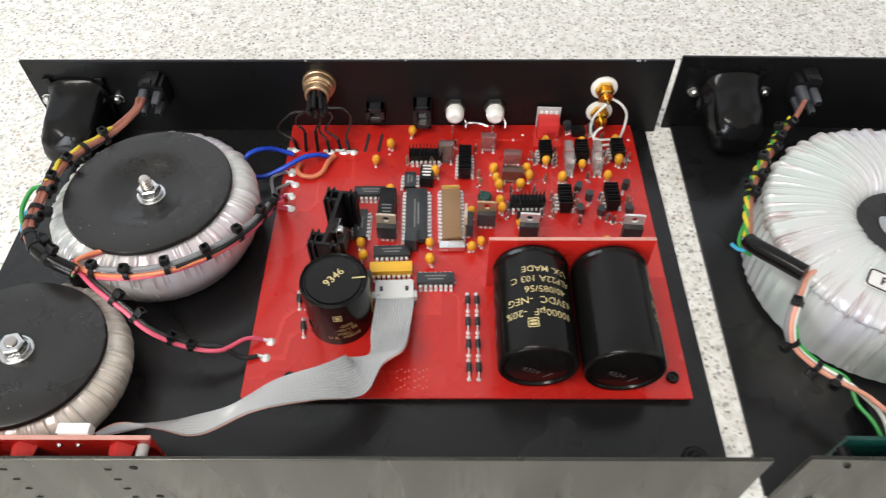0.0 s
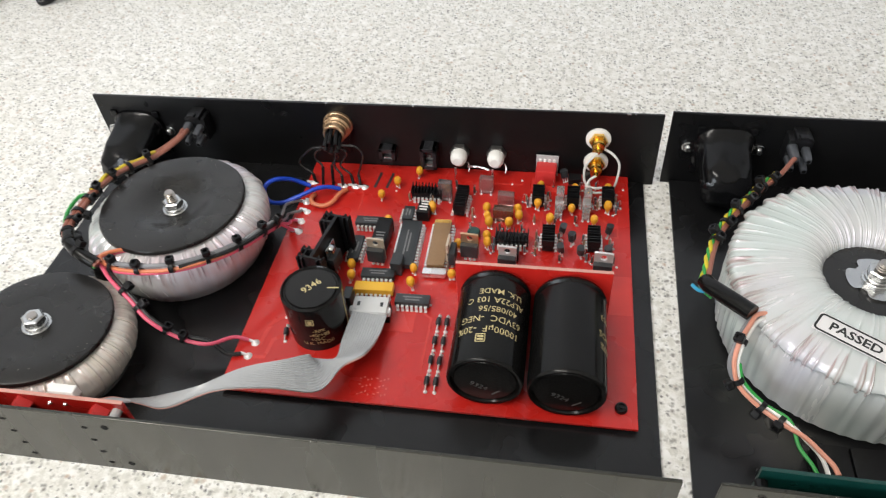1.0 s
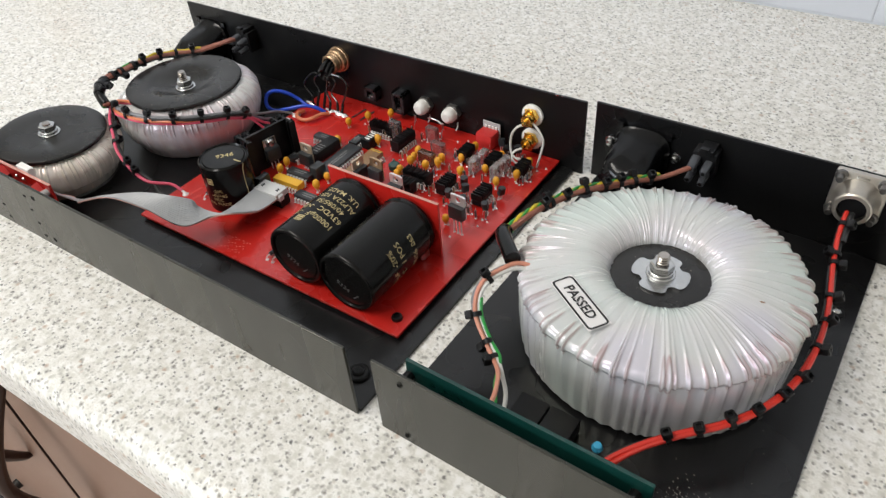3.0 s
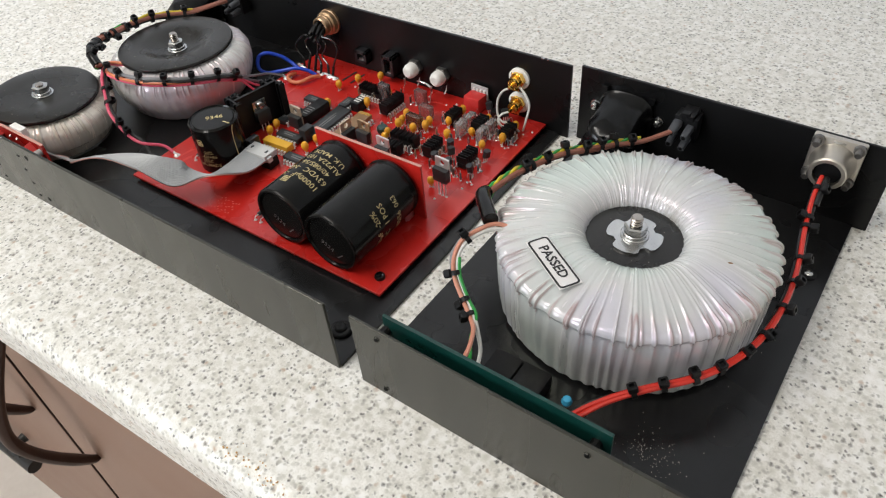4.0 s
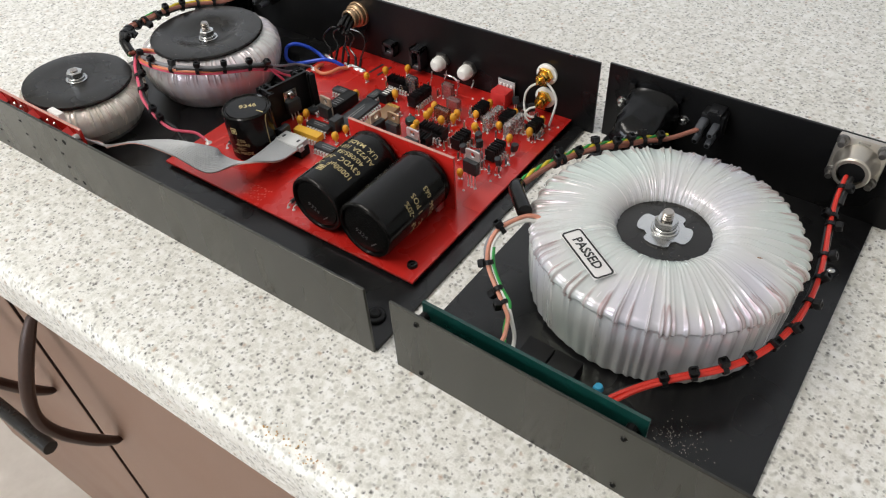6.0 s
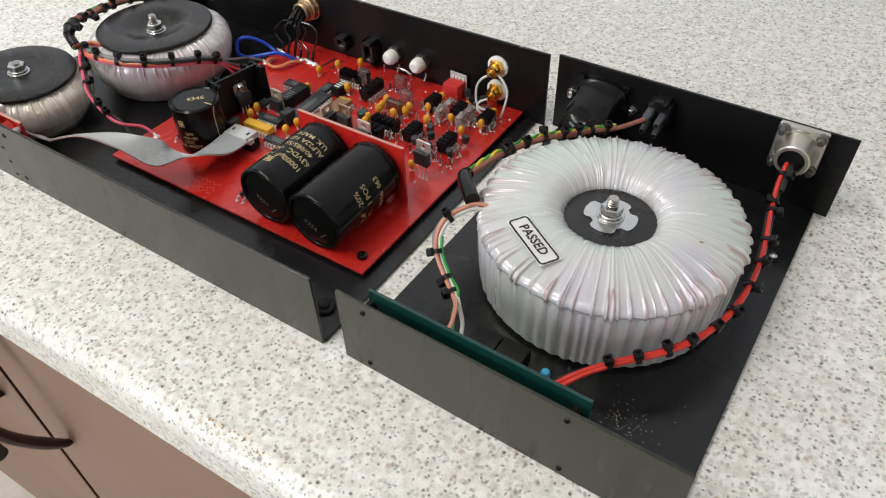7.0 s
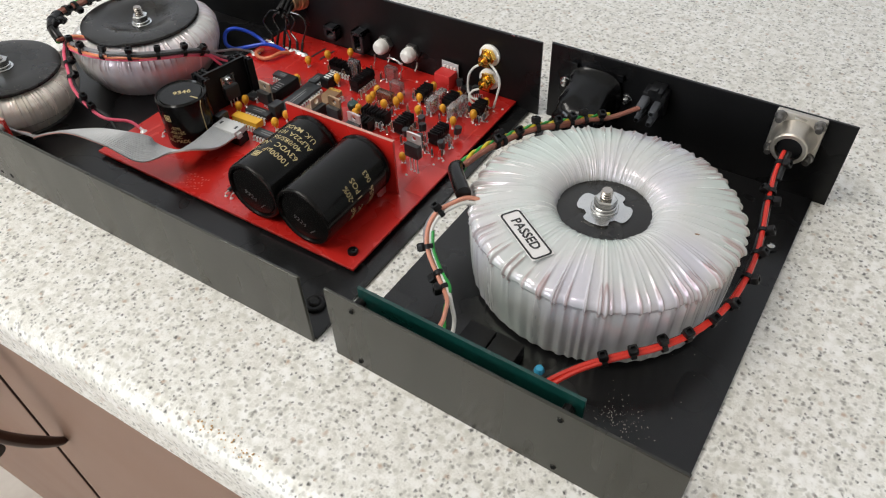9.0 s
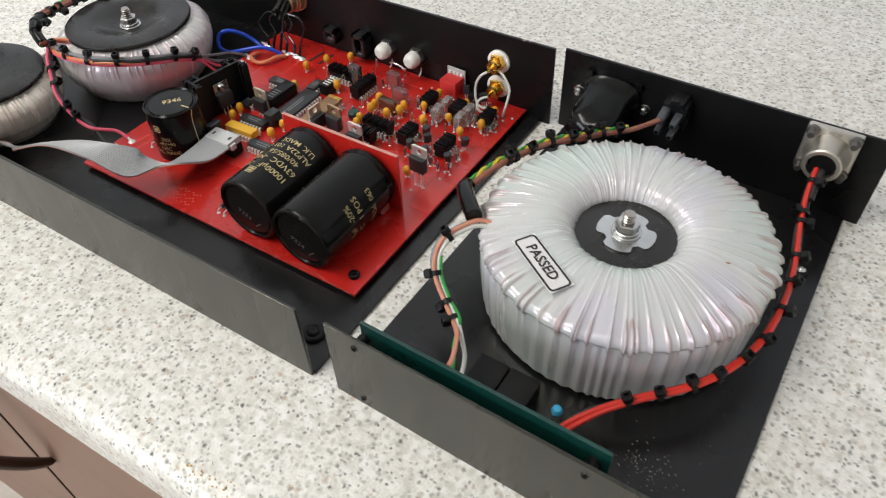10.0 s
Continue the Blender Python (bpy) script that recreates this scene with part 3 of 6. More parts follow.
def winding_mesh(profile, n, seed, amps, side=66, top=60, inner=120, pleat=1.0):
    """Ring of revolution from (radius, height, bulge) rows: pleats on the wall, narrow folds over the rim, finer ones into the hole."""
    prof = np.array(profile)
    ang = np.linspace(0, 2 * math.pi, n, endpoint=False)
    swell = 0.45 * ribs(ang, top // 2, seed + 5, 0.6)
    wall, rim, hole = ribs(ang, side, seed), ridges(ang, top, seed + 1, 0.75 / top), ridges(ang, inner, seed + 2, 1.2 / inner)
    tang = np.gradient(prof[:, :2], axis=0)
    nor = np.stack([tang[:, 1], -tang[:, 0]], 1)
    nor /= np.linalg.norm(nor, axis=1)[:, None] + 1e-9
    verts, folds, m = [], [], len(prof)
    zmax, rmax = prof[:, 1].max(), prof[:, 0].max()
    for i, (r, z, b) in enumerate(prof):
        on_wall = min(1.0, max(0.0, (zmax - 0.010 - z) / 0.006)) if r > 0.8 * rmax else 0.0
        inward = min(1.0, max(0.0, (0.80 * rmax - r) / (0.3 * rmax)))
        w = pleat * wall * on_wall + (1 - on_wall) * ((1 - inward) * (0.85 * rim + swell) + inward * (0.25 * rim + 0.4 * hole))
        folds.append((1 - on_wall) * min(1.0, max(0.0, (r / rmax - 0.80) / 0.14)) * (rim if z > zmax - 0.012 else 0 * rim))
        d = amps * b * (w - 0.35)
        rr, zz = r + d * nor[i, 0], z + d * nor[i, 1]
        verts.append(np.stack([rr * np.cos(ang), rr * np.sin(ang), zz], 1))
    verts = np.concatenate(verts)
    i, j = np.meshgrid(np.arange(m - 1), np.arange(n), indexing="ij")
    k = (j + 1) % n
    faces = np.stack([i * n + j, i * n + k, (i + 1) * n + k, (i + 1) * n + j], -1).reshape(-1, 4)
    me = bpy.data.meshes.new("winding")
    me.from_pydata(verts.tolist(), [], faces.tolist())
    me.validate()
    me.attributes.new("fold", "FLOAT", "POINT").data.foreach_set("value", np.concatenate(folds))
    return me


def ring_profile(ro, ri, h, shoulder, crest, inner_drop, steps=9, taper=0.0, rise=0.0014, lip=0.0):
    """Outer wall, rounded shoulder, slightly domed top, then over into the hole."""
    zs = h - rise - shoulder
    p = [(ro - taper - 0.003, 0.0, 0.3), (ro - taper, 0.003, 0.6), (ro - taper * 0.75, 0.008, 0.9), (ro - taper * 0.3, zs * 0.5, 1.0), (ro - lip * 0.5, zs - 0.004, 1.0), (ro - lip, zs - 0.0018, 0.9), (ro - lip * 0.5, zs - 0.0004, 1.1)]
    for k in range(1, steps):
        a = k / steps * math.pi / 2 * 0.92
        p.append((ro - shoulder + shoulder * math.cos(a), zs + shoulder * math.sin(a), 1.5))
    r0 = ro - shoulder * 0.9
    for k in range(1, 9):
        s = k / 9
        p.append((r0 - s * (r0 - crest), h - rise + rise * math.sin(s * math.pi / 2), 1.0 - 0.58 * min(1.0, 2.0 * s)))
    for k in range(0, steps + 1):
        a = k / steps * math.pi / 2
        p.append((ri + (crest - ri) * (1 - math.sin(a)), h - inner_drop * (1 - math.cos(a)), 0.42 + 0.28 * min(1.0, 2 * k / steps)))
    p.append((ri - 0.0002, h - inner_drop - 0.004, 0.4))
    return p


def nut_mesh(r, h):
    bm = turned([(0, h), (r * 0.85, h), (r, h * 0.85), (r, h * 0.15), (r * 0.85, 0.0), (0, 0)], 6)
    return bm


THREAD = surface("dull steel thread", (0.34, 0.31, 0.28), (0.50, 0.46, 0.42), 900, 60, (0.2, 0.32), metal=1.0)


def bolt_stack(parent, z, top, washer=0.0085, bolt=0.0030, lean=Matrix()):
    part("washer", turned([(0, 0.0012), (washer - 0.0004, 0.0012), (washer, 0.0008), (washer, 0.0), (0, 0)], 32), STEEL, parent, "zinc plated washer", smooth=True, at=lean @ pose(0, 0, z))
    part("spring_washer", turned([(0.0033, 0.0013), (0.0053, 0.0013), (0.0057, 0.0010), (0.0057, 0.0003), (0.0053, 0.0), (0.0033, 0.0)], 24), STEEL, parent, smooth=True, at=lean @ pose(0, 0, z + 0.0013, 2))
    part("nut", nut_mesh(0.0056, 0.0040), STEEL, parent, "zinc plated hexagon nut", at=lean @ pose(0, 0, z + 0.0026, 0, 0, 17))
    prof, zz = [(0, top - z), (bolt * 0.78, top - z), (bolt * 0.86, top - z - 0.0003)], top - z - 0.0007
    while zz > 0.006:
        prof += [(bolt * 0.70, zz), (bolt * 0.98, zz - 0.0006), (bolt * 0.98, zz - 0.0008), (bolt * 0.70, zz - 0.0013)]
        zz -= 0.0014
    part("bolt", turned(prof + [(bolt * 0.66, 0.0), (0, 0)], 24), THREAD, parent, "threaded steel bolt end", at=lean @ pose(0, 0, z))


def build_disc_toroid(x, y, ro, disc, h, label, mat, seed, tip, rx, ry, dish):
    t = thing("toroidal_transformer", label, "transformer", "toroidal transformers", at=pose(x, y, TZ))
    me = winding_mesh(ring_profile(ro, ro * 0.42, h, ro * 0.24, ro * 0.70, 0.010, 9, 0.0075), 720, seed, 0.0009, 38, 64, 60, 0.45)
    for v in me.vertices:  # the upper face is not quite level
        v.co.z += v.co.z / h * (v.co.y * math.tan(radians(rx)) - v.co.x * math.tan(radians(ry)))
    mesh_part("winding", me, mat, t, "pearly plastic film over copper winding", smooth=True)
    lean = pose(0, 0, h, rx, ry) @ pose(0, 0, -h)
    part("rubber_disc", turned([(0, h + dish), (disc * 0.20, h + dish), (disc * 0.28, h + dish + 0.0003), (disc * 0.44, h + dish * 0.45 + 0.0014), (disc * 0.56, h + dish * 0.1 + 0.0022), (disc * 0.66, h + 0.0027), (disc * 0.96, h + 0.0024), (disc * 0.985, h + 0.0021), (disc, h + 0.0012), (disc, h + 0.0), (disc * 0.7, h - 0.0002), (disc * 0.45, h - 0.0034), (0, h - 0.0044)], 96), RUBBER, t, "black rubber pressure disc", smooth=True, at=lean)
    part("base_pad", turned([(0, 0.0012), (ro * 0.78, 0.0012), (ro * 0.80, 0.0), (0, 0)], 64), RUBBER, t, smooth=True)
    bolt_stack(t, h + dish, h + tip, 0.0072, lean=lean)
    return t, lean, h, disc


SCORCH = surface("brown scorch", (0.16, 0.09, 0.05), (0.28, 0.18, 0.11), 2500, 600, (0.5, 0.7))


def build_big_toroid():
    h = 0.0485
    t = thing("toroidal_transformer", "large white film wrapped toroidal transformer with printed label", "transformer", "toroidal transformers", at=pose(0.3128, 0.0705, TZ))
    mesh_part("winding", winding_mesh(ring_profile(0.0664, 0.0225, h, 0.0050, 0.036, 0.011, 12, 0.0018, 0.0042, 0.0012), 1440, 5, 0.0015, 66, 72, 76), FILM, t, "pearly white film winding", smooth=True)
    part("potting", turned([(0, h - 0.0085), (0.018, h - 0.0085), (0.0235, h - 0.0090), (0.0235, h - 0.02), (0, h - 0.02)], 64), RUBBER, t, "black potted centre", smooth=True)
    part("base_pad", turned([(0, 0.0016), (0.0590, 0.0016), (0.060, 0.0), (0, 0)], 64), RUBBER, t, smooth=True)
    bm = bmesh.new()
    pts = []
    for k in range(48):
        a = 2 * math.pi * k / 48
        pts.append((0.0100 + 0.0034 * min(1.0, max(0.0, 2.2 * math.cos(4 * a) + 1.9))) * Vector((math.cos(a), math.sin(a), 0)))
    lo, hi = [bm.verts.new(p) for p in pts], [bm.verts.new(p + Vector((0, 0, 0.0016))) for p in pts]
    bm.faces.new(hi), bm.faces.new(lo[::-1])
    for i in range(48):
        bm.faces.new((lo[i], lo[(i + 1) % 48], hi[(i + 1) % 48], hi[i]))
    part("retaining_plate", bm, STEEL, t, "notched zinc plate", at=pose(0, 0, h - 0.0088))
    bolt_stack(t, h - 0.0072, h + 0.0042, washer=0.0068)
    part("scorch_mark", turned([(0, 0.0003), (0.0005, 0.0002), (0.0007, 0.0), (0, 0)], 9), SCORCH, t, "small brown scorch mark on the film", at=pose(0.0455, -0.0030, h - 0.0007, 0, 6, 20) @ Matrix.Diagonal((1.9, 0.8, 1, 1)))
    # printed label lying on the winding
    lab = part("label", block(-0.0167, 0.0167, -0.0056, 0.0056, 0, 0.0002), LABEL, t, "clear white inspection label", at=pose(-0.0214, -0.0426, h - 0.0003, 0, 0, -34))
    bm = bmesh.new()
    ring = [[], []]
    for inset, vs in ((0.0, ring[0]), (0.0010, ring[1])):
        for cx, cy, a0 in ((1, 1, 0), (-1, 1, 90), (-1, -1, 180), (1, -1, 270)):
            for k in range(7):
                a, rr = radians(a0 + 15 * k), 0.0022 - inset
                vs.append(bm.verts.new((cx * 0.0143 + rr * math.cos(a), cy * 0.0031 + rr * math.sin(a), 0.0003)))
    for i in range(28):
        bm.faces.new((ring[0][i], ring[0][(i + 1) % 28], ring[1][(i + 1) % 28], ring[1][i]))
    part("printed_frame", bm, BLACKINK, lab)
    mesh_part("printed_word", lettering("PASSED", 0.0066, 0.00018), BLACKINK, lab, "printed word PASSED", at=pose(0, 0, 0.00035))
    return t


build_left_case()
build_right_case()
TOROID_ONE = build_disc_toroid(-0.0550, 0.0965, 0.0518, 0.0412, 0.0378, "toroidal transformer with black rubber disc and pink film", FILM2, 21, 0.0090, 0.0, 0.0, -0.0034)
TOROID_TWO = build_disc_toroid(-0.0900, 0.0070, 0.0425, 0.0362, 0.0325, "smaller beige white toroidal transformer with black rubber disc", FILM3, 33, 0.0095, -1.0, 3.5, 0.0020)
build_big_toroid()

# ---- red circuit board ----
BT = 0.0062          # top of the board


def seat(x, y, rx=0, ry=0, rz=0):
    """A pose on the board; the plan's depth is stretched to the board's own."""
    return pose(x, 0.0015 + 1.025 * y, BT, rx, ry, rz)


def spot(x, y, rx=0, ry=0, rz=0):
    return pose(x, y, BT, rx, ry, rz)


PCB = thing("circuit_board", "red audio circuit board crowded with components on spacers", "circuit board")
part("board", block(0.0, 0.2062, 0.0, 0.1818, BT - 0.0016, BT, bevel=0.0002), BOARD, PCB, "red board")
part("divider", block(0.1140, 0.1920, 0.0617, 0.0633, BT, 0.0438, bevel=0.0002), BOARD, PCB, "upright red divider board")
part("divider_edge", block(0.1140, 0.1920, 0.0616, 0.0634, 0.0438, 0.0441), EDGE, PCB)
for x, y in ((0.1985, 0.0102), (0.0215, 0.0097), (0.198, 0.171), (0.010, 0.171)):
    part("spacer", turned([(0, BT - 0.0017), (0.0035, BT - 0.0017), (0.0035, TZ), (0, TZ)], 12), STEEL, PCB, at=pose(x, y, 0))
for x, y in ((0.1985, 0.0085), (0.0215, 0.0080)):
    screw(PCB, pose(x, 0.0015 + 1.025 * y, BT + 0.001), 0.0030, BLACK)
for x, y in ((0.0059, 0.1375), (0.0046, 0.1285), (0.0056, 0.1190), (0.0054, 0.1102)):
    part("solder_lug", block(-0.0024, 0.0024, -0.0014, 0.0014, 0, 0.0010, bevel=0.0004), PINS, PCB, "bright tinned lug", at=seat(x, y, 0, 0, random.Random(int(9e4 * y)).uniform(-12, 8)))
for x, y in ((0.0045, 0.1548), (0.0250, 0.1535), (0.0335, 0.1525), (0.0386, 0.1537)):
    part("solder_joint", turned([(0, 0.0014), (0.0010, 0.0011), (0.0018, 0.0003), (0.0021, 0), (0, 0)], 10), TIN, PCB, smooth=True, at=seat(x, y) @ Matrix.Diagonal((1.6, 0.9, 1, 1)))
# flush copper areas and covered tracks
for b in ((0.0742, 0.0915, 0.0445, 0.0590), (0.1925, 0.2055, 0.0672, 0.0950), (0.146, 0.162, 0.163, 0.1755), (0.118, 0.134, 0.127, 0.150)):
    part("copper_area", block(b[0], b[1], b[2], b[3], BT, BT + 0.00012), BOARD2, PCB)


def track(points, w=0.0012):
    bm = bmesh.new()
    for k, ((x0, y0), (x1, y1)) in enumerate(zip(points, points[1:])):
        d = Vector((x1 - x0, y1 - y0, 0))
        box(bm, -w / 2, d.length + w / 2, -w / 2, w / 2, 0, 0.0001 + 0.00004 * (k % 2), m=seat(x0, y0, 0, 0, math.degrees(math.atan2(d.y, d.x))))
    part("track", bm, TRACKS, PCB)


for pts, w in (([(0.007, 0.027), (0.012, 0.027), (0.014, 0.040), (0.022, 0.0475)], 0.0022), ([(0.007, 0.0185), (0.017, 0.0185), (0.0185, 0.030), (0.026, 0.036)], 0.0022),
               ([(0.007, 0.109), (0.018, 0.109), (0.021, 0.113), (0.021, 0.137), (0.027, 0.146)], 0.0016), ([(0.035, 0.1545), (0.040, 0.146), (0.040, 0.132)], 0.0010),
               ([(0.087, 0.060), (0.100, 0.052), (0.100, 0.020)], 0.0012), ([(0.194, 0.075), (0.194, 0.110)], 0.0015), ([(0.112, 0.150), (0.112, 0.163), (0.140, 0.163)], 0.0010),
               ([(0.154, 0.124), (0.154, 0.140), (0.160, 0.146)], 0.0010), ([(0.180, 0.121), (0.199, 0.121), (0.199, 0.160)], 0.0010), ([(0.028, 0.112), (0.040, 0.118)], 0.0012)):
    track(pts, w)
for k in range(24):
    part("printed_bar", block(0, 0.0011, 0, 0.0006, BT, BT + 0.00015), SILK, PCB, at=pose(0.0705 + 0.0021 * (k % 8), 0.0040 + 0.0042 * (k // 8) + 0.0008 * (k % 3), 0, 0, 0, 30 * (k % 4)))


def cyl_text(body, rows, r):
    """Lettering wrapped round a lying can; it reads from the back of the board."""
    for text, size, along, around in rows:
        me = lettering(text, size * 0.86, size * 0.004)
        for v in me.vertices:
            a = radians(around) + v.co.x / r
            v.co = Vector(((r + 0.00015) * math.cos(a), along - v.co.y, (r + 0.00015) * math.sin(a)))
        mesh_part("lettering", me, INK, body, "gold printed lettering")


def cap_lying(x, y0, length, r, rows, code, turn):
    prof = [(0, 0.0004), (r * 0.80, 0.0004), (r * 0.83, 0.0012), (r * 0.86, 0.0012), (r * 0.89, -0.0004), (r - 0.0008, -0.0006), (r - 0.0002, 0.0), (r, 0.0010),
            (r, length - 0.0060), (r - 0.0011, length - 0.0052), (r - 0.0012, length - 0.0034), (r, length - 0.0024), (r - 0.0005, length - 0.0006), (r - 0.003, length), (0, length)]
    body = part("capacitor", turned(prof, 72, pose(0, 0, 0, -90)), SLEEVE, PCB, "large glossy black electrolytic capacitor lying down", smooth=True, at=pose(x, 0.0015 + 1.025 * y0, BT + r))
    cyl_text(body, rows, r)
    mesh_part("date_code", lettering(code, 0.0046), STAMP, body, "stamped date code", at=pose(-0.003, 0.0002, -0.004, 90) @ pose(0, 0, 0, 0, 0, turn))
    part("end_mark", block(-0.0026, 0.0026, -0.0003, 0.0003, 0, 0.0001), STAMP, body, at=pose(0.005, 0.0004, -0.0085, 90) @ pose(0, 0, 0, 0, 0, 40))
    return body


one = cap_lying(0.1345, 0.0045, 0.0550, 0.0182, [("10000µF  -20%", 0.0060, 0.0172, 90), ("63VDC  -NEG", 0.0060, 0.0236, 87), ("40/085/56", 0.0056, 0.0294, 78), ("ALP22A 103 C", 0.0056, 0.0350, 82), ("U.K. MADE", 0.0054, 0.0405, 76)], "9324", -28)
two = cap_lying(0.1722, 0.0025, 0.0565, 0.0182, [("10000µF  -20%", 0.0060, 0.0205, -9), ("63VDC   1 POS", 0.0060, 0.0272, -9), ("40/085/56  063", 0.0056, 0.0372, -7)], "9324", -28)
# maker's emblem as a plain gold shape
bm = bmesh.new()
for b in ((-0.0022, 0.0022, -0.0024, -0.0019), (-0.0022, 0.0022, 0.0019, 0.0024), (-0.0024, -0.0019, -0.0022, 0.0022), (0.0019, 0.0024, -0.0022, 0.0022), (-0.0015, 0.0015, -0.0014, -0.0002), (-0.0015, 0.0015, 0.0003, 0.0014)):
    box(bm, *b, 0, 0.0001)
part("emblem", bm, INK, one, "gold printed emblem", at=pose(-0.0030, 0.0118, 0.0180, 0, -9))
for x0, x1 in ((0.145, 0.150), (0.185, 0.190)):
    part("strap", block(x0 - 0.0006, x0 + 0.0006, 0.052, 0.0595, BT + 0.001, BT + 0.018, bevel=0.0002), TIN, PCB)

radial = part("capacitor", turned([(0, 0.0318), (0.0128, 0.0318), (0.0133, 0.0312), (0.0141, 0.0314), (0.0147, 0.0325), (0.0157, 0.0316), (0.0158, 0.0305), (0.0157, 0.0), (0, 0)], 72), SLEEVE, PCB, "upright glossy black electrolytic capacitor", smooth=True, at=seat(0.0423, 0.0408))
mesh_part("date_code", lettering("9346", 0.0056, 0.00008), INK, radial, "gold stamped date code", at=pose(0.000, 0.0012, 0.0319, 0, 0, 50))
part("polarity_mark", block(0.0085, 0.0150, -0.0004, 0.0004, 0.0319, 0.0320), INK, radial, at=pose(0, 0, 0, 0, 0, 6))
for k, (text, ang) in enumerate((("-20%", -70), ("-40/+85", -70), ("105C", -75), ("U.K. MADE", -75))):
    me = lettering(text, 0.0034)
    for v in me.vertices:
        a = radians(ang) + v.co.x / 0.0158
        v.co = Vector((0.0159 * math.cos(a), 0.0159 * math.sin(a), 0.0160 - 0.0032 * k + v.co.y))
    mesh_part("lettering", me, INK, radial, "gold printed lettering")
bm = bmesh.new()
tube(bm, [Vector((0.0159 * math.cos(a), 0.0159 * math.sin(a), z)) for a, z in ((0.10, 0.031), (0.02, 0.028), (-0.02, 0.022), (-0.02, 0.010), (-0.05, 0.006))], 0.0003, 6)
part("polarity_stripe", bm, INK, radial, "gold printed stripe")
bm = bmesh.new()
for b in ((-0.0020, 0.0020, 0.0210, 0.0214), (-0.0020, 0.0020, 0.0248, 0.0252), (-0.0020, -0.0016, 0.0210, 0.0252), (0.0016, 0.0020, 0.0210, 0.0252), (-0.0010, 0.0010, 0.0220, 0.0240)):
    box(bm, b[0], b[1], -0.0160, -0.0158, b[2], b[3])
part("emblem", bm, INK, radial, "gold printed emblem", at=pose(0, 0, 0, 0, 0, 8))

SHARED = {}


def shared(key, make):
    """Mesh data made once and used by all alike pieces."""
    if key not in SHARED:
        bm = make()
        me = bpy.data.meshes.new(key)
        bm.normal_update()
        bm.to_mesh(me)
        bm.free()
        SHARED[key] = me
    return SHARED[key]


def pin_bm():
    bm = bmesh.new()
    box(bm, -0.0007, 0.0007, -0.0003, 0.0014, 0.0026, 0.0031)
    box(bm, -0.0007, 0.0007, 0.0010, 0.0015, 0.0012, 0.0028)
    box(bm, -0.0004, 0.0004, 0.0010, 0.0013, -0.0002, 0.0013)
    box(bm, -0.0008, 0.0008, 0.0006, 0.0021, -0.0001, 0.0005)
    return bm


def dip(x, y, n, width, rot, mat=None, label="", h=0.0034, lift=0.0, name="integrated_circuit", fins=0, length=None):
    """A dual in-line package with n pins, its length along local x."""
    ln = length or n / 2 * 0.00254 + 0.0012
    lift += 0.0007
    bm = bmesh.new()
    w = width - 0.0022
    vs = box(bm, -ln / 2, ln / 2, -w / 2, w / 2, 0.0009 + lift, 0.0009 + lift + h, bevel=0.00035)
    box(bm, -ln / 2 - 0.0001, -ln / 2 + 0.0006, -0.0010, 0.0010, 0.0012 + lift, 0.00085 + lift + h)
    body = part(name, bm, mat or CHIP, PCB, label or "grey black integrated circuit", smooth=True, at=spot(x, y, 0, 0, rot))
    for s in (-1, 1):
        for k in range(n // 2):
            px = (k - (n / 2 - 1) / 2) * 0.00254
            mesh_part("pin", shared("pin", pin_bm), PINS, body, at=pose(px, s * (w / 2 + 0.0001), 0, 0, 0, 0 if s > 0 else 180))
    if mat is None and not fins:
        for k, (u, v) in enumerate(((0.55, 0.0010), (0.42, -0.0009))):
            part("printed_bar", block(-ln * u / 2, ln * u / 2, v - 0.00045, v + 0.00045, 0.0009 + lift + h, 0.00098 + lift + h), CHIPINK, body)
    if fins:
        bm = bmesh.new()
        z0, fw, hh = 0.0011 + lift + h, 0.0005, 0.0050
        prof, step = [(-ln / 2, z0)], (ln - fw) / (fins - 1)
        for k in range(fins):
            fx = -ln / 2 + k * step
            prof += [(fx, z0 + hh * (1.0 if k % 2 else 0.92)), (fx + fw, z0 + hh * (1.0 if k % 2 else 0.92))]
            prof += [(fx + fw, z0 + 0.0012), (fx + step, z0 + 0.0012)] if k < fins - 1 else []
        prof.append((ln / 2, z0))
        lo, hi = [bm.verts.new((u, -w / 2 - 0.0004, v)) for u, v in prof], [bm.verts.new((u, w / 2 + 0.0004, v)) for u, v in prof]
        bm.faces.new(lo), bm.faces.new(hi[::-1])
        for i in range(len(prof)):
            j = (i + 1) % len(prof)
            bm.faces.new((lo[j], lo[i], hi[i], hi[j]))
        part("heatsink", bm, PLASTIC, body, "black finned clip-on heatsink")
    return body


def lead_bm():
    return turned([(0, 0.0030), (0.00028, 0.0030), (0.00028, 0.0006), (0.0008, 0.0002), (0.0009, 0.0), (0, 0)], 8)


def tant_bm():
    r = 0.00235
    return turned([(0, 0.0086), (r * 0.55, 0.0083), (r * 0.9, 0.0072), (r, 0.0058), (r * 0.92, 0.0042), (r * 0.6, 0.0028), (r * 0.34, 0.0016), (r * 0.3, 0.0012), (0, 0.0010)], 16)


def tantalum(x, y, rot, s=1.0):
    ob = mesh_part("tantalum_capacitor", shared("tant", tant_bm), YELLOW, PCB, "mustard yellow bead capacitor", smooth=True, at=spot(x, y, random.uniform(-8, 8), random.uniform(-8, 8), rot) @ Matrix.Diagonal((s, s, s, 1)))
    for d in (-0.0010, 0.0010):
        mesh_part("lead", shared("lead", lead_bm), PINS, ob, at=pose(d, 0, 0, 0, d * 9000, 0))


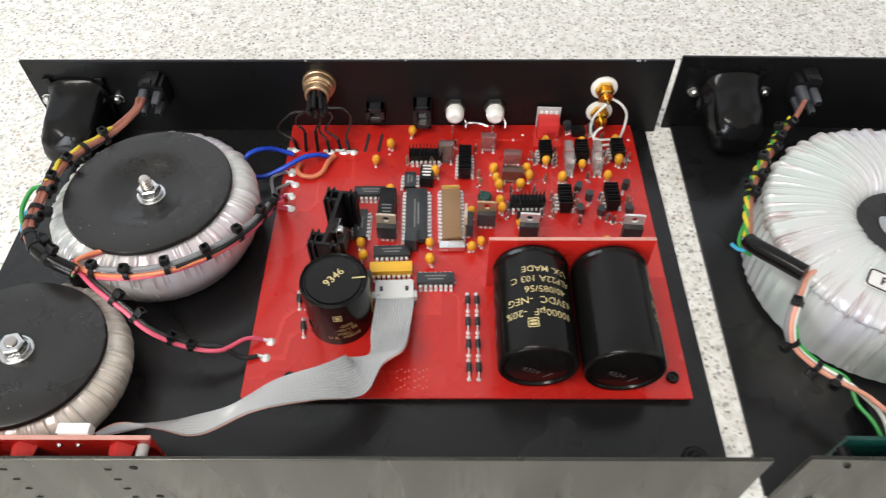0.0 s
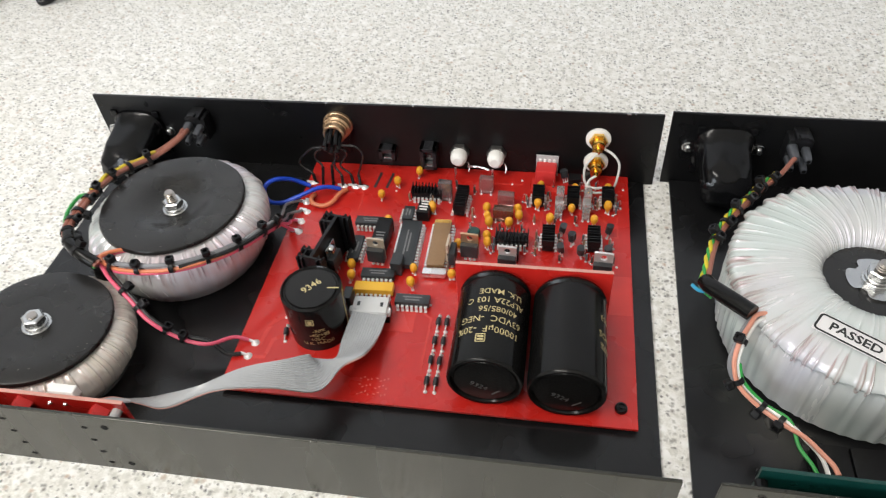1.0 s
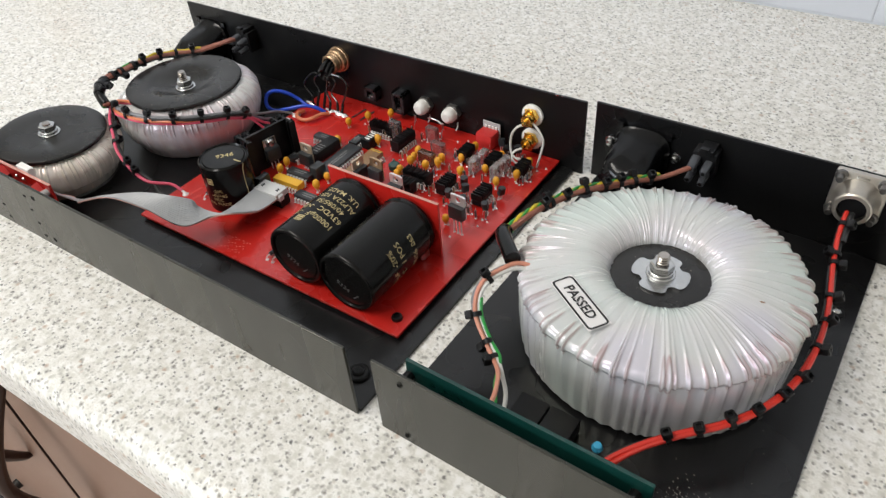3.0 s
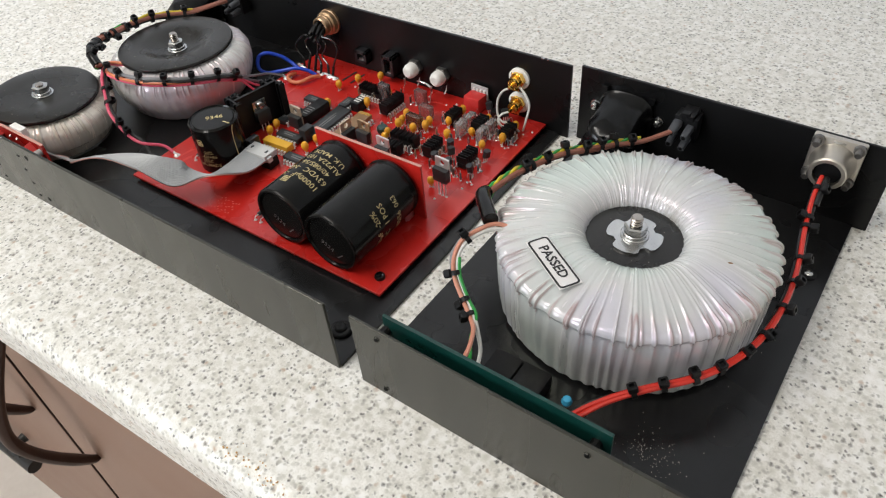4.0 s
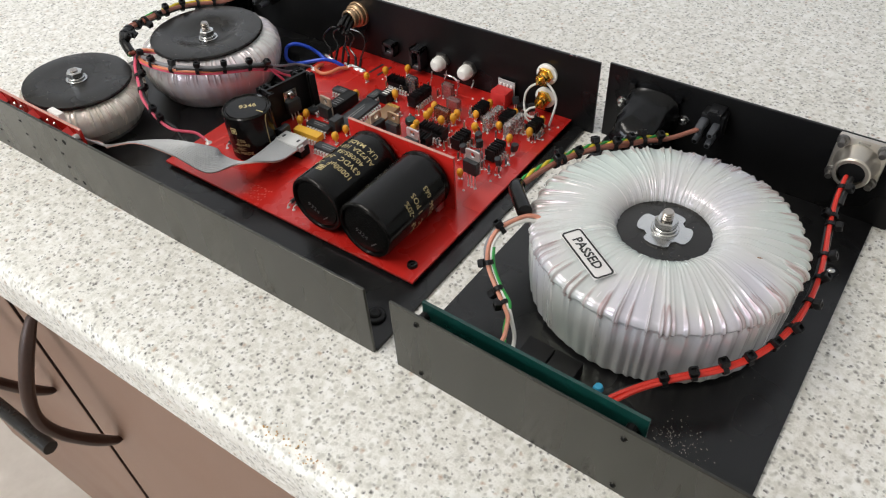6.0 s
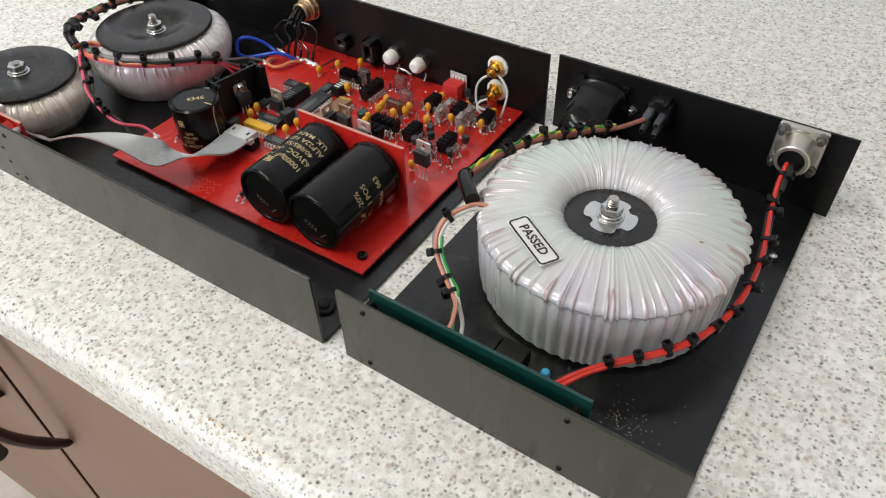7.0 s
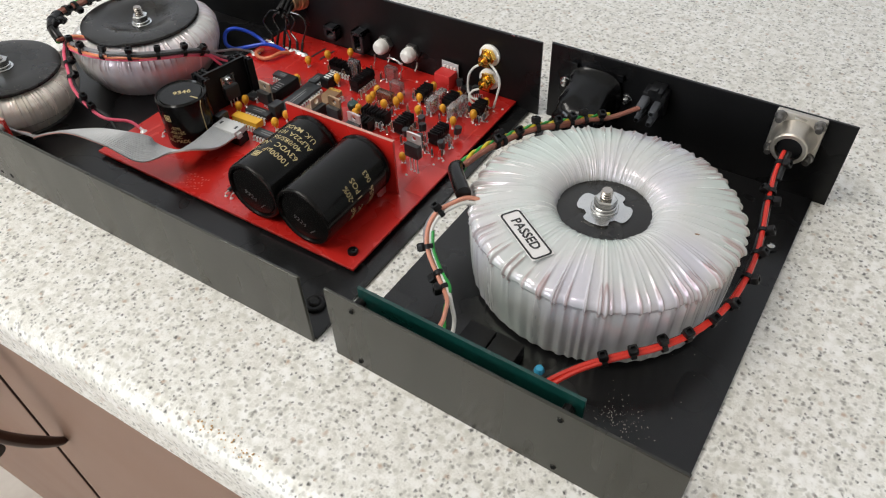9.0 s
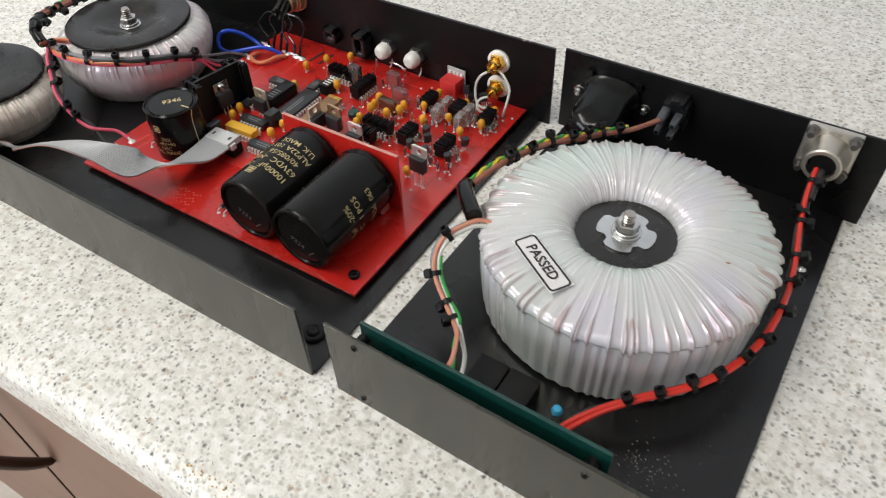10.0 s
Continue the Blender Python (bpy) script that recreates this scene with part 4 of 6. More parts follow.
for x, y in ((61, 160), (53, 147), (73, 171), (63, 124), (88, 137), (120, 140), (122, 133), (124, 127), (124, 116), (124, 110), (140, 141), (141, 134), (135, 128), (93, 155), (152, 163), (151, 146),
             (173, 162), (172, 144), (193, 164), (193, 146), (159, 133), (185, 134), (49, 85), (50, 77), (85, 86), (86, 75), (178, 88), (134, 100), (107, 84), (112, 87), (108, 107)):
    tantalum(x / 1000, y / 1000, random.uniform(0, 180), random.uniform(0.92, 1.08))

dip(0.0520, 0.1232, 14, 0.0087, 0)
dip(0.0480, 0.1000, 14, 0.0087, 90)
dip(0.0778, 0.1065, 28, 0.0140, 91)
cer = dip(0.0966, 0.1075, 28, 0.0124, 91, CERAMIC, "tan brown ceramic integrated circuit", h=0.0030, lift=0.0016, length=0.0365)
part("clip", block(-0.0068, 0.0068, -0.0245, -0.0192, 0.0010, 0.0046, bevel=0.0008), TIN, cer, "bright metal socket lever", smooth=True, at=pose(0, 0, 0, 0, 0, -90))
for k in range(3):
    part("band", block(0.0160 + 0.0010 * k - 0.0002, 0.0160 + 0.0010 * k + 0.0002, -0.0048, 0.0048, 0.0061, 0.0064), GOLD, cer)
dip(0.0655, 0.0812, 14, 0.0087, 2)
dip(0.0658, 0.0698, 16, 0.0087, 2, AMBER, "yellow resistor network", h=0.0046, name="resistor_network")
dip(0.0885, 0.0638, 14, 0.0087, 1)
dip(0.0735, 0.1320, 8, 0.0087, 90)
dip(0.0820, 0.1512, 14, 0.0087, 0, PLASTIC, "black integrated circuit under a finned heatsink", fins=10)
dip(0.1045, 0.1445, 14, 0.0087, 88, PLASTIC, "black integrated circuit under a finned heatsink", fins=10)
for x, y, n, r, f in ((0.1512, 0.1525, 8, 90, 6), (0.1722, 0.1530, 8, 90, 6), (0.1930, 0.1540, 8, 90, 6), (0.1382, 0.1150, 14, 0, 10), (0.1590, 0.1165, 10, 90, 7), (0.1848, 0.1180, 10, 90, 7), (0.1375, 0.1030, 8, 0, 6)):
    dip(x, y, n, 0.0087, r, PLASTIC, "black integrated circuit under a finned heatsink", fins=f)

# relay and trimmer blocks
relay = part("relay", block(-0.0044, 0.0044, -0.0117, 0.0117, 0.0004, 0.0088, bevel=0.0005), PLASTIC, PCB, "black sealed relay", smooth=True, at=spot(0.0615, 0.1102, 0, 0, -2))
for k in range(4):
    part("printed_bar", block(-0.0026 + 0.0004 * k, 0.0028, -0.0015 - 0.0024 * k, -0.0006 - 0.0024 * k, 0.0088, 0.0089), CHIPINK, relay)
rel2 = part("trimmer", block(-0.0038, 0.0038, -0.0056, 0.0056, 0.0004, 0.0078, bevel=0.0004), PLASTIC, PCB, "black trimmer with pale markings", smooth=True, at=spot(0.0828, 0.1350, 0, 0, -3))
for k in range(4):
    part("printed_bar", block(-0.0026 + 0.0006 * (k % 2), 0.0024, 0.0038 - 0.0024 * k, 0.0050 - 0.0024 * k, 0.0078, 0.0079), WHITE, rel2)
part("relay", block(-0.0032, 0.0032, -0.0044, 0.0044, 0.0004, 0.0098, bevel=0.0005), CHIP, PCB, "small dark grey sealed block", smooth=True, at=spot(0.0755, 0.0880, 0, 0, -3))
part("choke", turned([(0, 0.0052), (0.0030, 0.0052), (0.0038, 0.0044), (0.0040, 0.0030), (0.0038, 0.0012), (0.0030, 0.0004), (0, 0.0004)], 20), GREEN, PCB, "dark green round choke", smooth=True, at=spot(0.1152, 0.1195))


def to220(x, y, rot, tab, lean=0.0, lift=0.0025, label="power transistor with metal tab"):
    """Standing three-legged regulator: moulded body, drilled metal tab, three leads."""
    body = part("regulator", block(-0.0050, 0.0050, -0.0022, 0.0022, 0.0035 + lift, 0.0125 + lift, bevel=0.0004), CHIP, PCB, label, smooth=True, at=spot(x, y, lean, 0, rot))
    bm = bmesh.new()
    z0, z1, hw, n, hr = 0.0035 + lift, 0.0190 + lift, 0.0050, 24, 0.0019
    hc = Vector((0, 0, 0.0158 + lift))
    outer = []
    for k in range(n):
        a = 2 * math.pi * k / n
        dx, dz = math.cos(a), math.sin(a)
        s = min(hw / abs(dx) if abs(dx) > 1e-6 else 9, (z1 - hc.z) / dz if dz > 1e-6 else ((hc.z - 0.0118 - lift) / -dz if dz < -1e-6 else 9))
        outer.append((dx * s, hc.z + dz * s))
    loops = []
    for yy in (0.0010, 0.0023):
        loops.append([bm.verts.new((u, yy, w)) for u, w in outer])
        loops.append([bm.verts.new((hr * math.cos(2 * math.pi * k / n), yy, hc.z + hr * math.sin(2 * math.pi * k / n))) for k in range(n)])
    o0, i0, o1, i1 = loops
    for k in range(n):
        j = (k + 1) % n
        bm.faces.new((o0[k], o0[j], i0[j], i0[k])), bm.faces.new((o1[j], o1[k], i1[k], i1[j]))
        bm.faces.new((o0[j], o0[k], o1[k], o1[j])), bm.faces.new((i0[k], i0[j], i1[j], i1[k]))
    box(bm, -hw, hw, 0.0012, 0.0025, z0, 0.0120 + lift)
    bmesh.ops.recalc_face_normals(bm, faces=bm.faces[:])
    part("tab", bm, tab, body, "drilled metal tab")
    for d in (-0.0026, 0, 0.0026):
        bm = bmesh.new()
        box(bm, d - 0.0004, d + 0.0004, -0.0003, 0.0002, -0.0003, 0.0036 + lift)
        lathe(bm, [(0, 0.0007), (0.0006, 0.0005), (0.0010, 0.0), (0, 0)], 8, pose(d, 0, 0))
        part("lead", bm, PINS, body)
    return body


to220(0.1885, 0.0848, -4, TAB, lift=0.0078, label="standing power transistor with bright metal tab")
to220(0.1372, 0.0925, -4, TAB, lift=0.0, label="standing power transistor with bright metal tab")
to220(0.1152, 0.1005, -4, COPPERY, label="standing regulator with bronze tab", lift=0.0)
to220(0.1058, 0.0965, 88, SATIN, lift=0.0, label="standing regulator with satin metal tab seen beside a ceramic chip")
to220(0.0625, 0.0918, -4, SATIN, lift=0.0, label="standing regulator with satin metal tab")

# heatsink with branched fins beside the upright capacitor
sink = part("heatsink", block(-0.0009, 0.0009, -0.0175, 0.0175, 0.0005, 0.0290), PLASTIC, PCB, "tall black extruded heatsink with branched fins", at=seat(0.0375, 0.0800, 0, 0, -10))
for y in (-0.0170, -0.0115, 0.0115, 0.0170):
    for s in (-1, 1):
        if s > 0 and abs(y) < 0.012:
            continue
        bm = bmesh.new()
        box(bm, 0.0008, 0.0075, -0.0007, 0.0007, 0.0005, 0.0290)
        box(bm, 0.0040, 0.0048, -0.0026, 0.0026, 0.0005, 0.0290)
        box(bm, 0.0068, 0.0076, -0.0022, 0.0022, 0.0005, 0.0290)
        part("fin", bm, PLASTIC, sink, at=pose(0, y, 0, 0, 0, 0 if s > 0 else 180))
part("regulator", block(0.0012, 0.0056, -0.0052, 0.0052, 0.006, 0.0155, bevel=0.0005), CHIP, sink, "black regulator screwed to the heatsink", smooth=True)
part("tab", block(0.0010, 0.0024, -0.0052, 0.0052, 0.0150, 0.0225, bevel=0.0002), STEEL, sink)
part("screw", turned([(0, 0.0026), (0.0022, 0.0022), (0.0030, 0.0010), (0.0030, 0), (0, 0)], 14), STEEL, sink, "bright screw head", smooth=True, at=pose(0.0024, 0, 0.0190, 0, 90))
for d in (-0.0026, 0, 0.0026):
    part("lead", block(0.0030, 0.0035, d - 0.0004, d + 0.0004, -0.0002, 0.0062), PINS, sink)


def film_block(name, x, y, sx, sy, h, rot, mat, label):
    ob = part(name, block(-sx / 2, sx / 2, -sy / 2, sy / 2, 0.0008, h, bevel=0.0005), mat, PCB, label, smooth=True, at=spot(x, y, 0, 0, rot))
    for d in (-1, 1):
        mesh_part("lead", shared("lead", lead_bm), PINS, ob, at=pose(d * sx * 0.35, -sy / 2, 0))


def resin(name, c):
    m, t, b = nodes_of(name)
    v = coords(t)
    r = ramp(t, ((0.3, tuple(0.8 * k for k in c)), (0.7, c)))
    t.links.new(noise_node(t, v, 400, 4).outputs[0], r.inputs[0])
    t.links.new(r.outputs[0], b.inputs["Base Color"])
    b.inputs["Roughness"].default_value, b.inputs["Transmission Weight"].default_value = 0.10, 0.8
    return m


CLEAR, HAZE, ROSE, UMBER = resin("smoky clear resin", (0.42, 0.36, 0.36)), resin("pale smoky resin", (0.80, 0.77, 0.76)), resin("rose clear resin", (0.60, 0.36, 0.35)), resin("umber clear resin", (0.34, 0.18, 0.12))
for x, y in ((0.1640, 0.1425), (0.1645, 0.1525), (0.1802, 0.1425), (0.1810, 0.1525)):
    film_block("film_capacitor", x, y, 0.0048, 0.0088, 0.0112, 0, HAZE, "pale smoky box film capacitor")
film_block("film_capacitor", 0.1185, 0.1600, 0.0088, 0.0048, 0.0120, -4, ROSE, "rose clear film capacitor")
film_block("film_capacitor", 0.1318, 0.1478, 0.0100, 0.0050, 0.0105, -4, ROSE, "rose clear film capacitor")
film_block("film_capacitor", 0.1312, 0.1350, 0.0118, 0.0052, 0.0100, -4, UMBER, "umber clear film capacitor")
film_block("film_capacitor", 0.0938, 0.1505, 0.0085, 0.0045, 0.0150, -4, CLEAR, "smoky clear film capacitor")
film_block("film_capacitor", 0.0545, 0.0590, 0.0045, 0.0085, 0.0120, 0, CHIP, "small dark grey film capacitor")


def to92(x, y, rot):
    bm = bmesh.new()
    n, r = 14, 0.0024
    prof = [(r * math.cos(a), r * math.sin(a)) for a in [radians(-40 + 260 * k / n) for k in range(n + 1)]]
    lo, hi = [bm.verts.new((u, v, 0.0040)) for u, v in prof], [bm.verts.new((u, v, 0.0088)) for u, v in prof]
    bm.faces.new(hi), bm.faces.new(lo[::-1])
    for i in range(n + 1):
        j = (i + 1) % (n + 1)
        bm.faces.new((lo[i], lo[j], hi[j], hi[i]))
    ob = part("transistor", bm, CHIP, PCB, "small dark grey transistor", at=seat(x, y, random.uniform(-10, 10), random.uniform(-10, 10), rot))
    for d in (-0.0014, 0, 0.0014):
        mesh_part("lead", shared("longlead", lambda: turned([(0, 0.0044), (0.0003, 0.0044), (0.0003, 0.0006), (0.0008, 0.0), (0, 0)], 8)), PINS, ob, at=pose(d, 0, 0))


for x, y, r in ((167.5, 168, 20), (166.5, 121, 80), (167.5, 105, 95), (193, 121, 70), (194, 105, 110), (181, 166, 30), (173, 113, 60), (178, 104, 100)):
    to92(x / 1000, y / 1000, r)


def resistor_bm():
    r = 0.0008
    return turned([(0, 0.0060), (r * 0.7, 0.0059), (r, 0.0054), (r * 0.85, 0.0048), (r * 0.85, 0.0030), (r, 0.0023), (r * 0.8, 0.0016), (0, 0.0014)], 10)


def loop_bm():
    bm = bmesh.new()
    tube(bm, spline([(0, 0, 0.0058), (0.0004, 0, 0.0068), (0.0015, 0, 0.0066), (0.0020, 0, 0.0045), (0.0022, 0, 0.0)], 5), 0.00017, 6)
    lathe(bm, [(0, 0.0010), (0.0007, 0.0007), (0.0011, 0), (0, 0)], 8, pose(0.0022, 0, 0))
    lathe(bm, [(0, 0.0018), (0.0003, 0.0018), (0.0003, 0.0006), (0.0009, 0), (0, 0)], 8)
    return bm


RESIN = [surface(n, c, tuple(1.25 * k for k in c), 900, 100, (0.3, 0.45)) for n, c in (("tan resistor body", (0.24, 0.16, 0.10)), ("blue grey resistor body", (0.10, 0.13, 0.14)), ("dark resistor body", (0.07, 0.06, 0.05)))]
random.seed(4)
for x, y in ((152, 116), (153, 112), (152, 108), (165, 116), (165.5, 111), (166, 99), (152, 103), (179, 116), (179.5, 112), (179, 107), (194, 114), (195, 110), (196, 100), (181, 101), (184, 99), (190, 98),
             (144, 147), (145, 143), (156, 141), (157, 147), (157, 151), (162, 129), (174, 131), (175, 147), (186, 148), (187, 144), (198, 149), (199, 145), (198, 141), (197, 153), (128, 109), (130, 121),
             (143, 121), (145, 113), (128, 104), (146, 104), (113, 118), (113, 127), (112, 133), (99, 157), (111, 152), (86, 143), (71, 143), (150, 129), (176, 160), (186, 162), (160, 165)):
    ob = mesh_part("resistor", shared("resistor", resistor_bm), None, PCB, at=seat(x / 1000, y / 1000, 0, 0, random.uniform(0, 360)))
    if not ob.data.materials:
        ob.data.materials.append(RESIN[0])
    ob.material_slots[0].link = "OBJECT"
    ob.material_slots[0].material = random.choice(RESIN)
    mesh_part("lead", shared("loop", loop_bm), TIN, ob)


def diode_bm():
    bm = bmesh.new()
    lathe(bm, [(0, -0.0022), (0.0011, -0.0022), (0.0013, -0.0018), (0.0013, 0.0018), (0.0011, 0.0022), (0, 0.0022)], 12, pose(0, 0, 0.0022, 90))
    return bm


def diode_lead_bm():
    bm = bmesh.new()
    tube(bm, spline([(0, -0.0050, 0), (0, -0.0048, 0.0018), (0, -0.0040, 0.0022), (0, -0.0021, 0.0022)], 4), 0.0004, 6)
    tube(bm, spline([(0, 0.0050, 0), (0, 0.0048, 0.0018), (0, 0.0040, 0.0022), (0, 0.0021, 0.0022)], 4), 0.0004, 6)
    for y in (-0.005, 0.005):
        lathe(bm, [(0, 0.0009), (0.0008, 0.0006), (0.0012, 0), (0, 0)], 8, pose(0, y, 0))
    return bm


for k in range(4):
    for x in (0.1045, 0.1090):
        ob = mesh_part("diode", shared("diode", diode_bm), CHIP, PCB, "black diode with bright leads", smooth=True, at=seat(x, 0.0125 + 0.0122 * k))
        mesh_part("lead", shared("diode_lead", diode_lead_bm), PINS, ob)
for x, y in ((0.0245, 0.0345), (0.0240, 0.050), (0.0205, 0.0500)):
    ob = mesh_part("resistor", shared("diode", diode_bm), CHIP, PCB, at=seat(x, y, 0, 0, 8))
    mesh_part("lead", shared("diode_lead", diode_lead_bm), PINS, ob)

# solder pads and pins
for x, y, r in ((0.0, 0.1545, 8), (0.0215, 0.1530, 8), (0.0285, 0.1535, 8), (0.0350, 0.1525, 8), (0.001, 0.1355, -5), (0.004, 0.127, -5), (0.003, 0.118, -5), (0.004, 0.1095, -5), (0.0055, 0.0270, -10), (0.0045, 0.0185, -10)):
    bm = bmesh.new()
    lathe(bm, [(0, 0.0014), (0.0010, 0.0012), (0.0019, 0.0006), (0.0024, 0), (0, 0)], 12)
    tube(bm, [Vector((-0.0042, 0, 0.0014)), Vector((-0.001, 0, 0.0008)), Vector((0.0012, 0, 0.0006))], 0.0009, 6)
    part("solder_pad", bm, PINS, PCB, "bright solder joint", smooth=True, at=seat(x + 0.004, y, 0, 0, r))
for x, y in ((60.5, 151), (117, 166), (121, 160), (134, 163), (140, 167), (152, 160), (198, 98), (199, 158), (203, 163), (186, 76), (195, 92), (105, 85), (98, 61), (28, 108), (34, 86)):
    part("solder_joint", turned([(0, 0.0010), (0.0003, 0.0009), (0.0005, 0.0004), (0.0009, 0), (0, 0)], 10), PINS, PCB, smooth=True, at=seat(x / 1000, y / 1000))
for x in (0.0465, 0.0545):
    part("slot", block(-0.0008, 0.0008, -0.0075, 0.0075, 0, 0.0003), CHIP, PCB, "dull grey slot strip", at=spot(x, 0.1660, 0, 0, -6))

# ribbon connector on the board
idc = part("ribbon_socket", block(-0.0098, 0.0098, -0.0042, 0.0042, 0.0005, 0.0075, bevel=0.0004), PLASTIC, PCB, "black ribbon cable socket", smooth=True, at=spot(0.0685, 0.0530, 0, 0, 2))
part("clamp", block(-0.0094, 0.0094, -0.0062, 0.0046, 0.0075, 0.0118, bevel=0.0006), CLAMP, idc, "pale grey plastic cable clamp", smooth=True)
for sx in (-1, 1):
    part("ear", block(sx * 0.0098 - 0.0012, sx * 0.0098 + 0.0012, -0.0050, -0.0012, 0.0068, 0.0104, bevel=0.0003), CLAMP, idc, smooth=True)
    part("key_mark", block(sx * 0.0062 - 0.0008, sx * 0.0062 + 0.0008, -0.0022, 0.0006, 0.0118, 0.01192), CHIP, idc)
# red switch at the rear edge
sw = part("switch_block", block(-0.0064, 0.0064, -0.0056, 0.0048, 0.0004, 0.0115, bevel=0.0012), REDBOX, PCB, "red moulded switch block", smooth=True, at=spot(0.1548, 0.1745, 0, 0, -3))
part("faceplate", block(-0.0070, 0.0070, 0.0049, 0.0058, 0.0, 0.0158, bevel=0.0003), GREYPL, sw, "grey face plate")
for k in range(4):
    part("lever", block(-0.0044 + 0.0029 * k - 0.0008, -0.0044 + 0.0029 * k + 0.0008, 0.0040, 0.0049, 0.0114, 0.0132), WHITE, sw, "white lever")
part("socket", block(-0.0040, 0.0040, -0.0030, 0.0030, 0.0004, 0.0052, bevel=0.0005), PLASTIC, PCB, "low black socket", smooth=True, at=spot(0.1730, 0.1735))

# ---- connectors on the back panels ----


def superloft(bm, sections, n=36, power=3.2):
    """Rounded-square tube along y through (y, cx, cz, hx, hz) sections, closed at both ends."""
    rings = []
    for y, cx, cz, hx, hz in sections:
        ring = []
        for k in range(n):
            a = 2 * math.pi * k / n
            c, s = math.cos(a), math.sin(a)
            ring.append(bm.verts.new((cx + hx * math.copysign(abs(c) ** (2 / power), c), y, cz + hz * math.copysign(abs(s) ** (2 / power), s))))
        rings.append(ring)
    for a, b in zip(rings, rings[1:]):
        for i in range(n):
            bm.faces.new((a[i], a[(i + 1) % n], b[(i + 1) % n], b[i]))
    bm.faces.new(rings[0]), bm.faces.new(rings[-1][::-1])
    bmesh.ops.recalc_face_normals(bm, faces=bm.faces[:])


def dome_nut(parent, x, y, z):
    part("screw", turned([(0, 0.0046), (0.0018, 0.0042), (0.0027, 0.0030), (0.0029, 0.0012), (0.0036, 0.0010), (0.0036, 0), (0, 0)], 12, pose(0, 0, 0, 90)), STEEL, parent, "bright dome nut", smooth=True, at=pose(x, y, z))


def mains_inlet(x, z, y, front, label):
    t = thing("mains_inlet", label, "power inlet", "mains inlets")
    bm = bmesh.new()
    d = y - front
    superloft(bm, [(y, x, z, 0.0175, 0.0165), (y - 0.003, x, z, 0.0175, 0.0165), (y - 0.0045, x, z, 0.0160, 0.0152), (y - d * 0.35, x, z - 0.002, 0.0150, 0.0146), (y - d * 0.65, x, z - 0.0045, 0.0144, 0.0136), (y - d * 0.82, x, z - 0.006, 0.0140, 0.0126),
                   (y - d * 0.91, x, z - 0.0068, 0.0130, 0.0112), (y - d * 0.96, x, z - 0.0073, 0.0112, 0.0092), (y - d * 0.99, x, z - 0.0076, 0.0082, 0.0064), (front, x, z - 0.0078, 0.0045, 0.0035)], 48, 3.0)
    for v in bm.verts:  # slack, creased vinyl
        k = min(1.0, max(0.0, (y - 0.006 - v.co.y) / 0.01))
        c = v.co - Vector((x, v.co.y, z - 0.004))
        v.co += c.normalized() * k * 0.0007 * (math.sin(900 * v.co.y + 3 * math.atan2(c.z, c.x)) + math.sin(430 * v.co.x + 510 * v.co.z + 300 * v.co.y))
    part("boot", bm, BOOT, t, "soft glossy black insulating boot", smooth=True)
    for sx, sz in ((-1, 1), (1, 1), (-1, -1), (1, -1)):
        part("ear", block(x + sx * 0.0150 - 0.0022, x + sx * 0.0150 + 0.0022, y - 0.0026, y - 0.0004, z + sz * 0.0145 - 0.0024, z + sz * 0.0145 + 0.0024, bevel=0.0005), BOOT, t)
    for s in (-1, 1):
        dome_nut(t, x + s * 0.0205, y, z + 0.001)
    return t


mains_inlet(-0.1200, 0.0262, PY, 0.1410, "mains inlet under a black insulating boot")
mains_inlet(0.2595, 0.0290, 0.1852, 0.1490, "mains inlet under a glossy black boot with bright nuts")


TERMINAL = surface("slate grey terminal boot", (0.050, 0.053, 0.060), (0.075, 0.080, 0.090), 700, 40, (0.26, 0.38))


def fuse_terminal(x, y, z, label, reach):
    """Panel fuse holder: body on the panel, a lid, and four wire boots reaching inwards."""
    t = thing("fuse_holder", label, "fuse holder", "fuse holders")
    part("body", block(x - 0.0066, x + 0.0070, y - 0.0100, y, z - 0.0115, z + 0.0050, bevel=0.0008), PLASTIC, t, smooth=True)
    part("lid", block(x - 0.0034, x + 0.0050, y - 0.0120, y - 0.0002, z + 0.0042, z + 0.0078, bevel=0.0008), PLASTIC, t, smooth=True)
    part("hinge", block(x - 0.0022, x + 0.0026, y - 0.0128, y - 0.0090, z + 0.0076, z + 0.0092, bevel=0.0005), PLASTIC, t, smooth=True)
    for dx, dz, w, mat in ((-0.0040, 0.0000, 0.0027, TERMINAL), (0.0034, -0.0012, 0.0023, TERMINAL), (-0.0044, -0.0076, 0.0021, TERMINAL), (0.0030, -0.0084, 0.0021, TERMINAL)):
        bm = bmesh.new()
        superloft(bm, [(y - 0.0090, 0, 0, w, w), (y - reach * 0.55, 0, 0, w, w * 0.98), (y - reach + 0.0012, 0, -0.0005, w * 0.88, w * 0.86), (y - reach, 0, -0.0006, w * 0.70, w * 0.68)], 20, 3.4)
        part("terminal_boot", bm, mat, t, "soft terminal boot", smooth=True, at=pose(x + dx, 0, z + dz))
        part("wire_hole", turned([(0, 0.0001), (0.0011, 0.0001), (0.0011, -0.0004), (0, -0.0004)], 12), HOLE, t, at=pose(x + dx, y - reach, z + dz - 0.0006, 90))


fuse_terminal(-0.0735, PY, 0.0395, "black fuse holder with crimped terminals", 0.0190)
fuse_terminal(0.2985, 0.1845, 0.0400, "black fuse holder with grey terminals", 0.0205)


LEAD = surface("shiny black lead", (0.014, 0.014, 0.014), (0.026, 0.025, 0.024), 400, 30, (0.12, 0.2), spec=0.8)


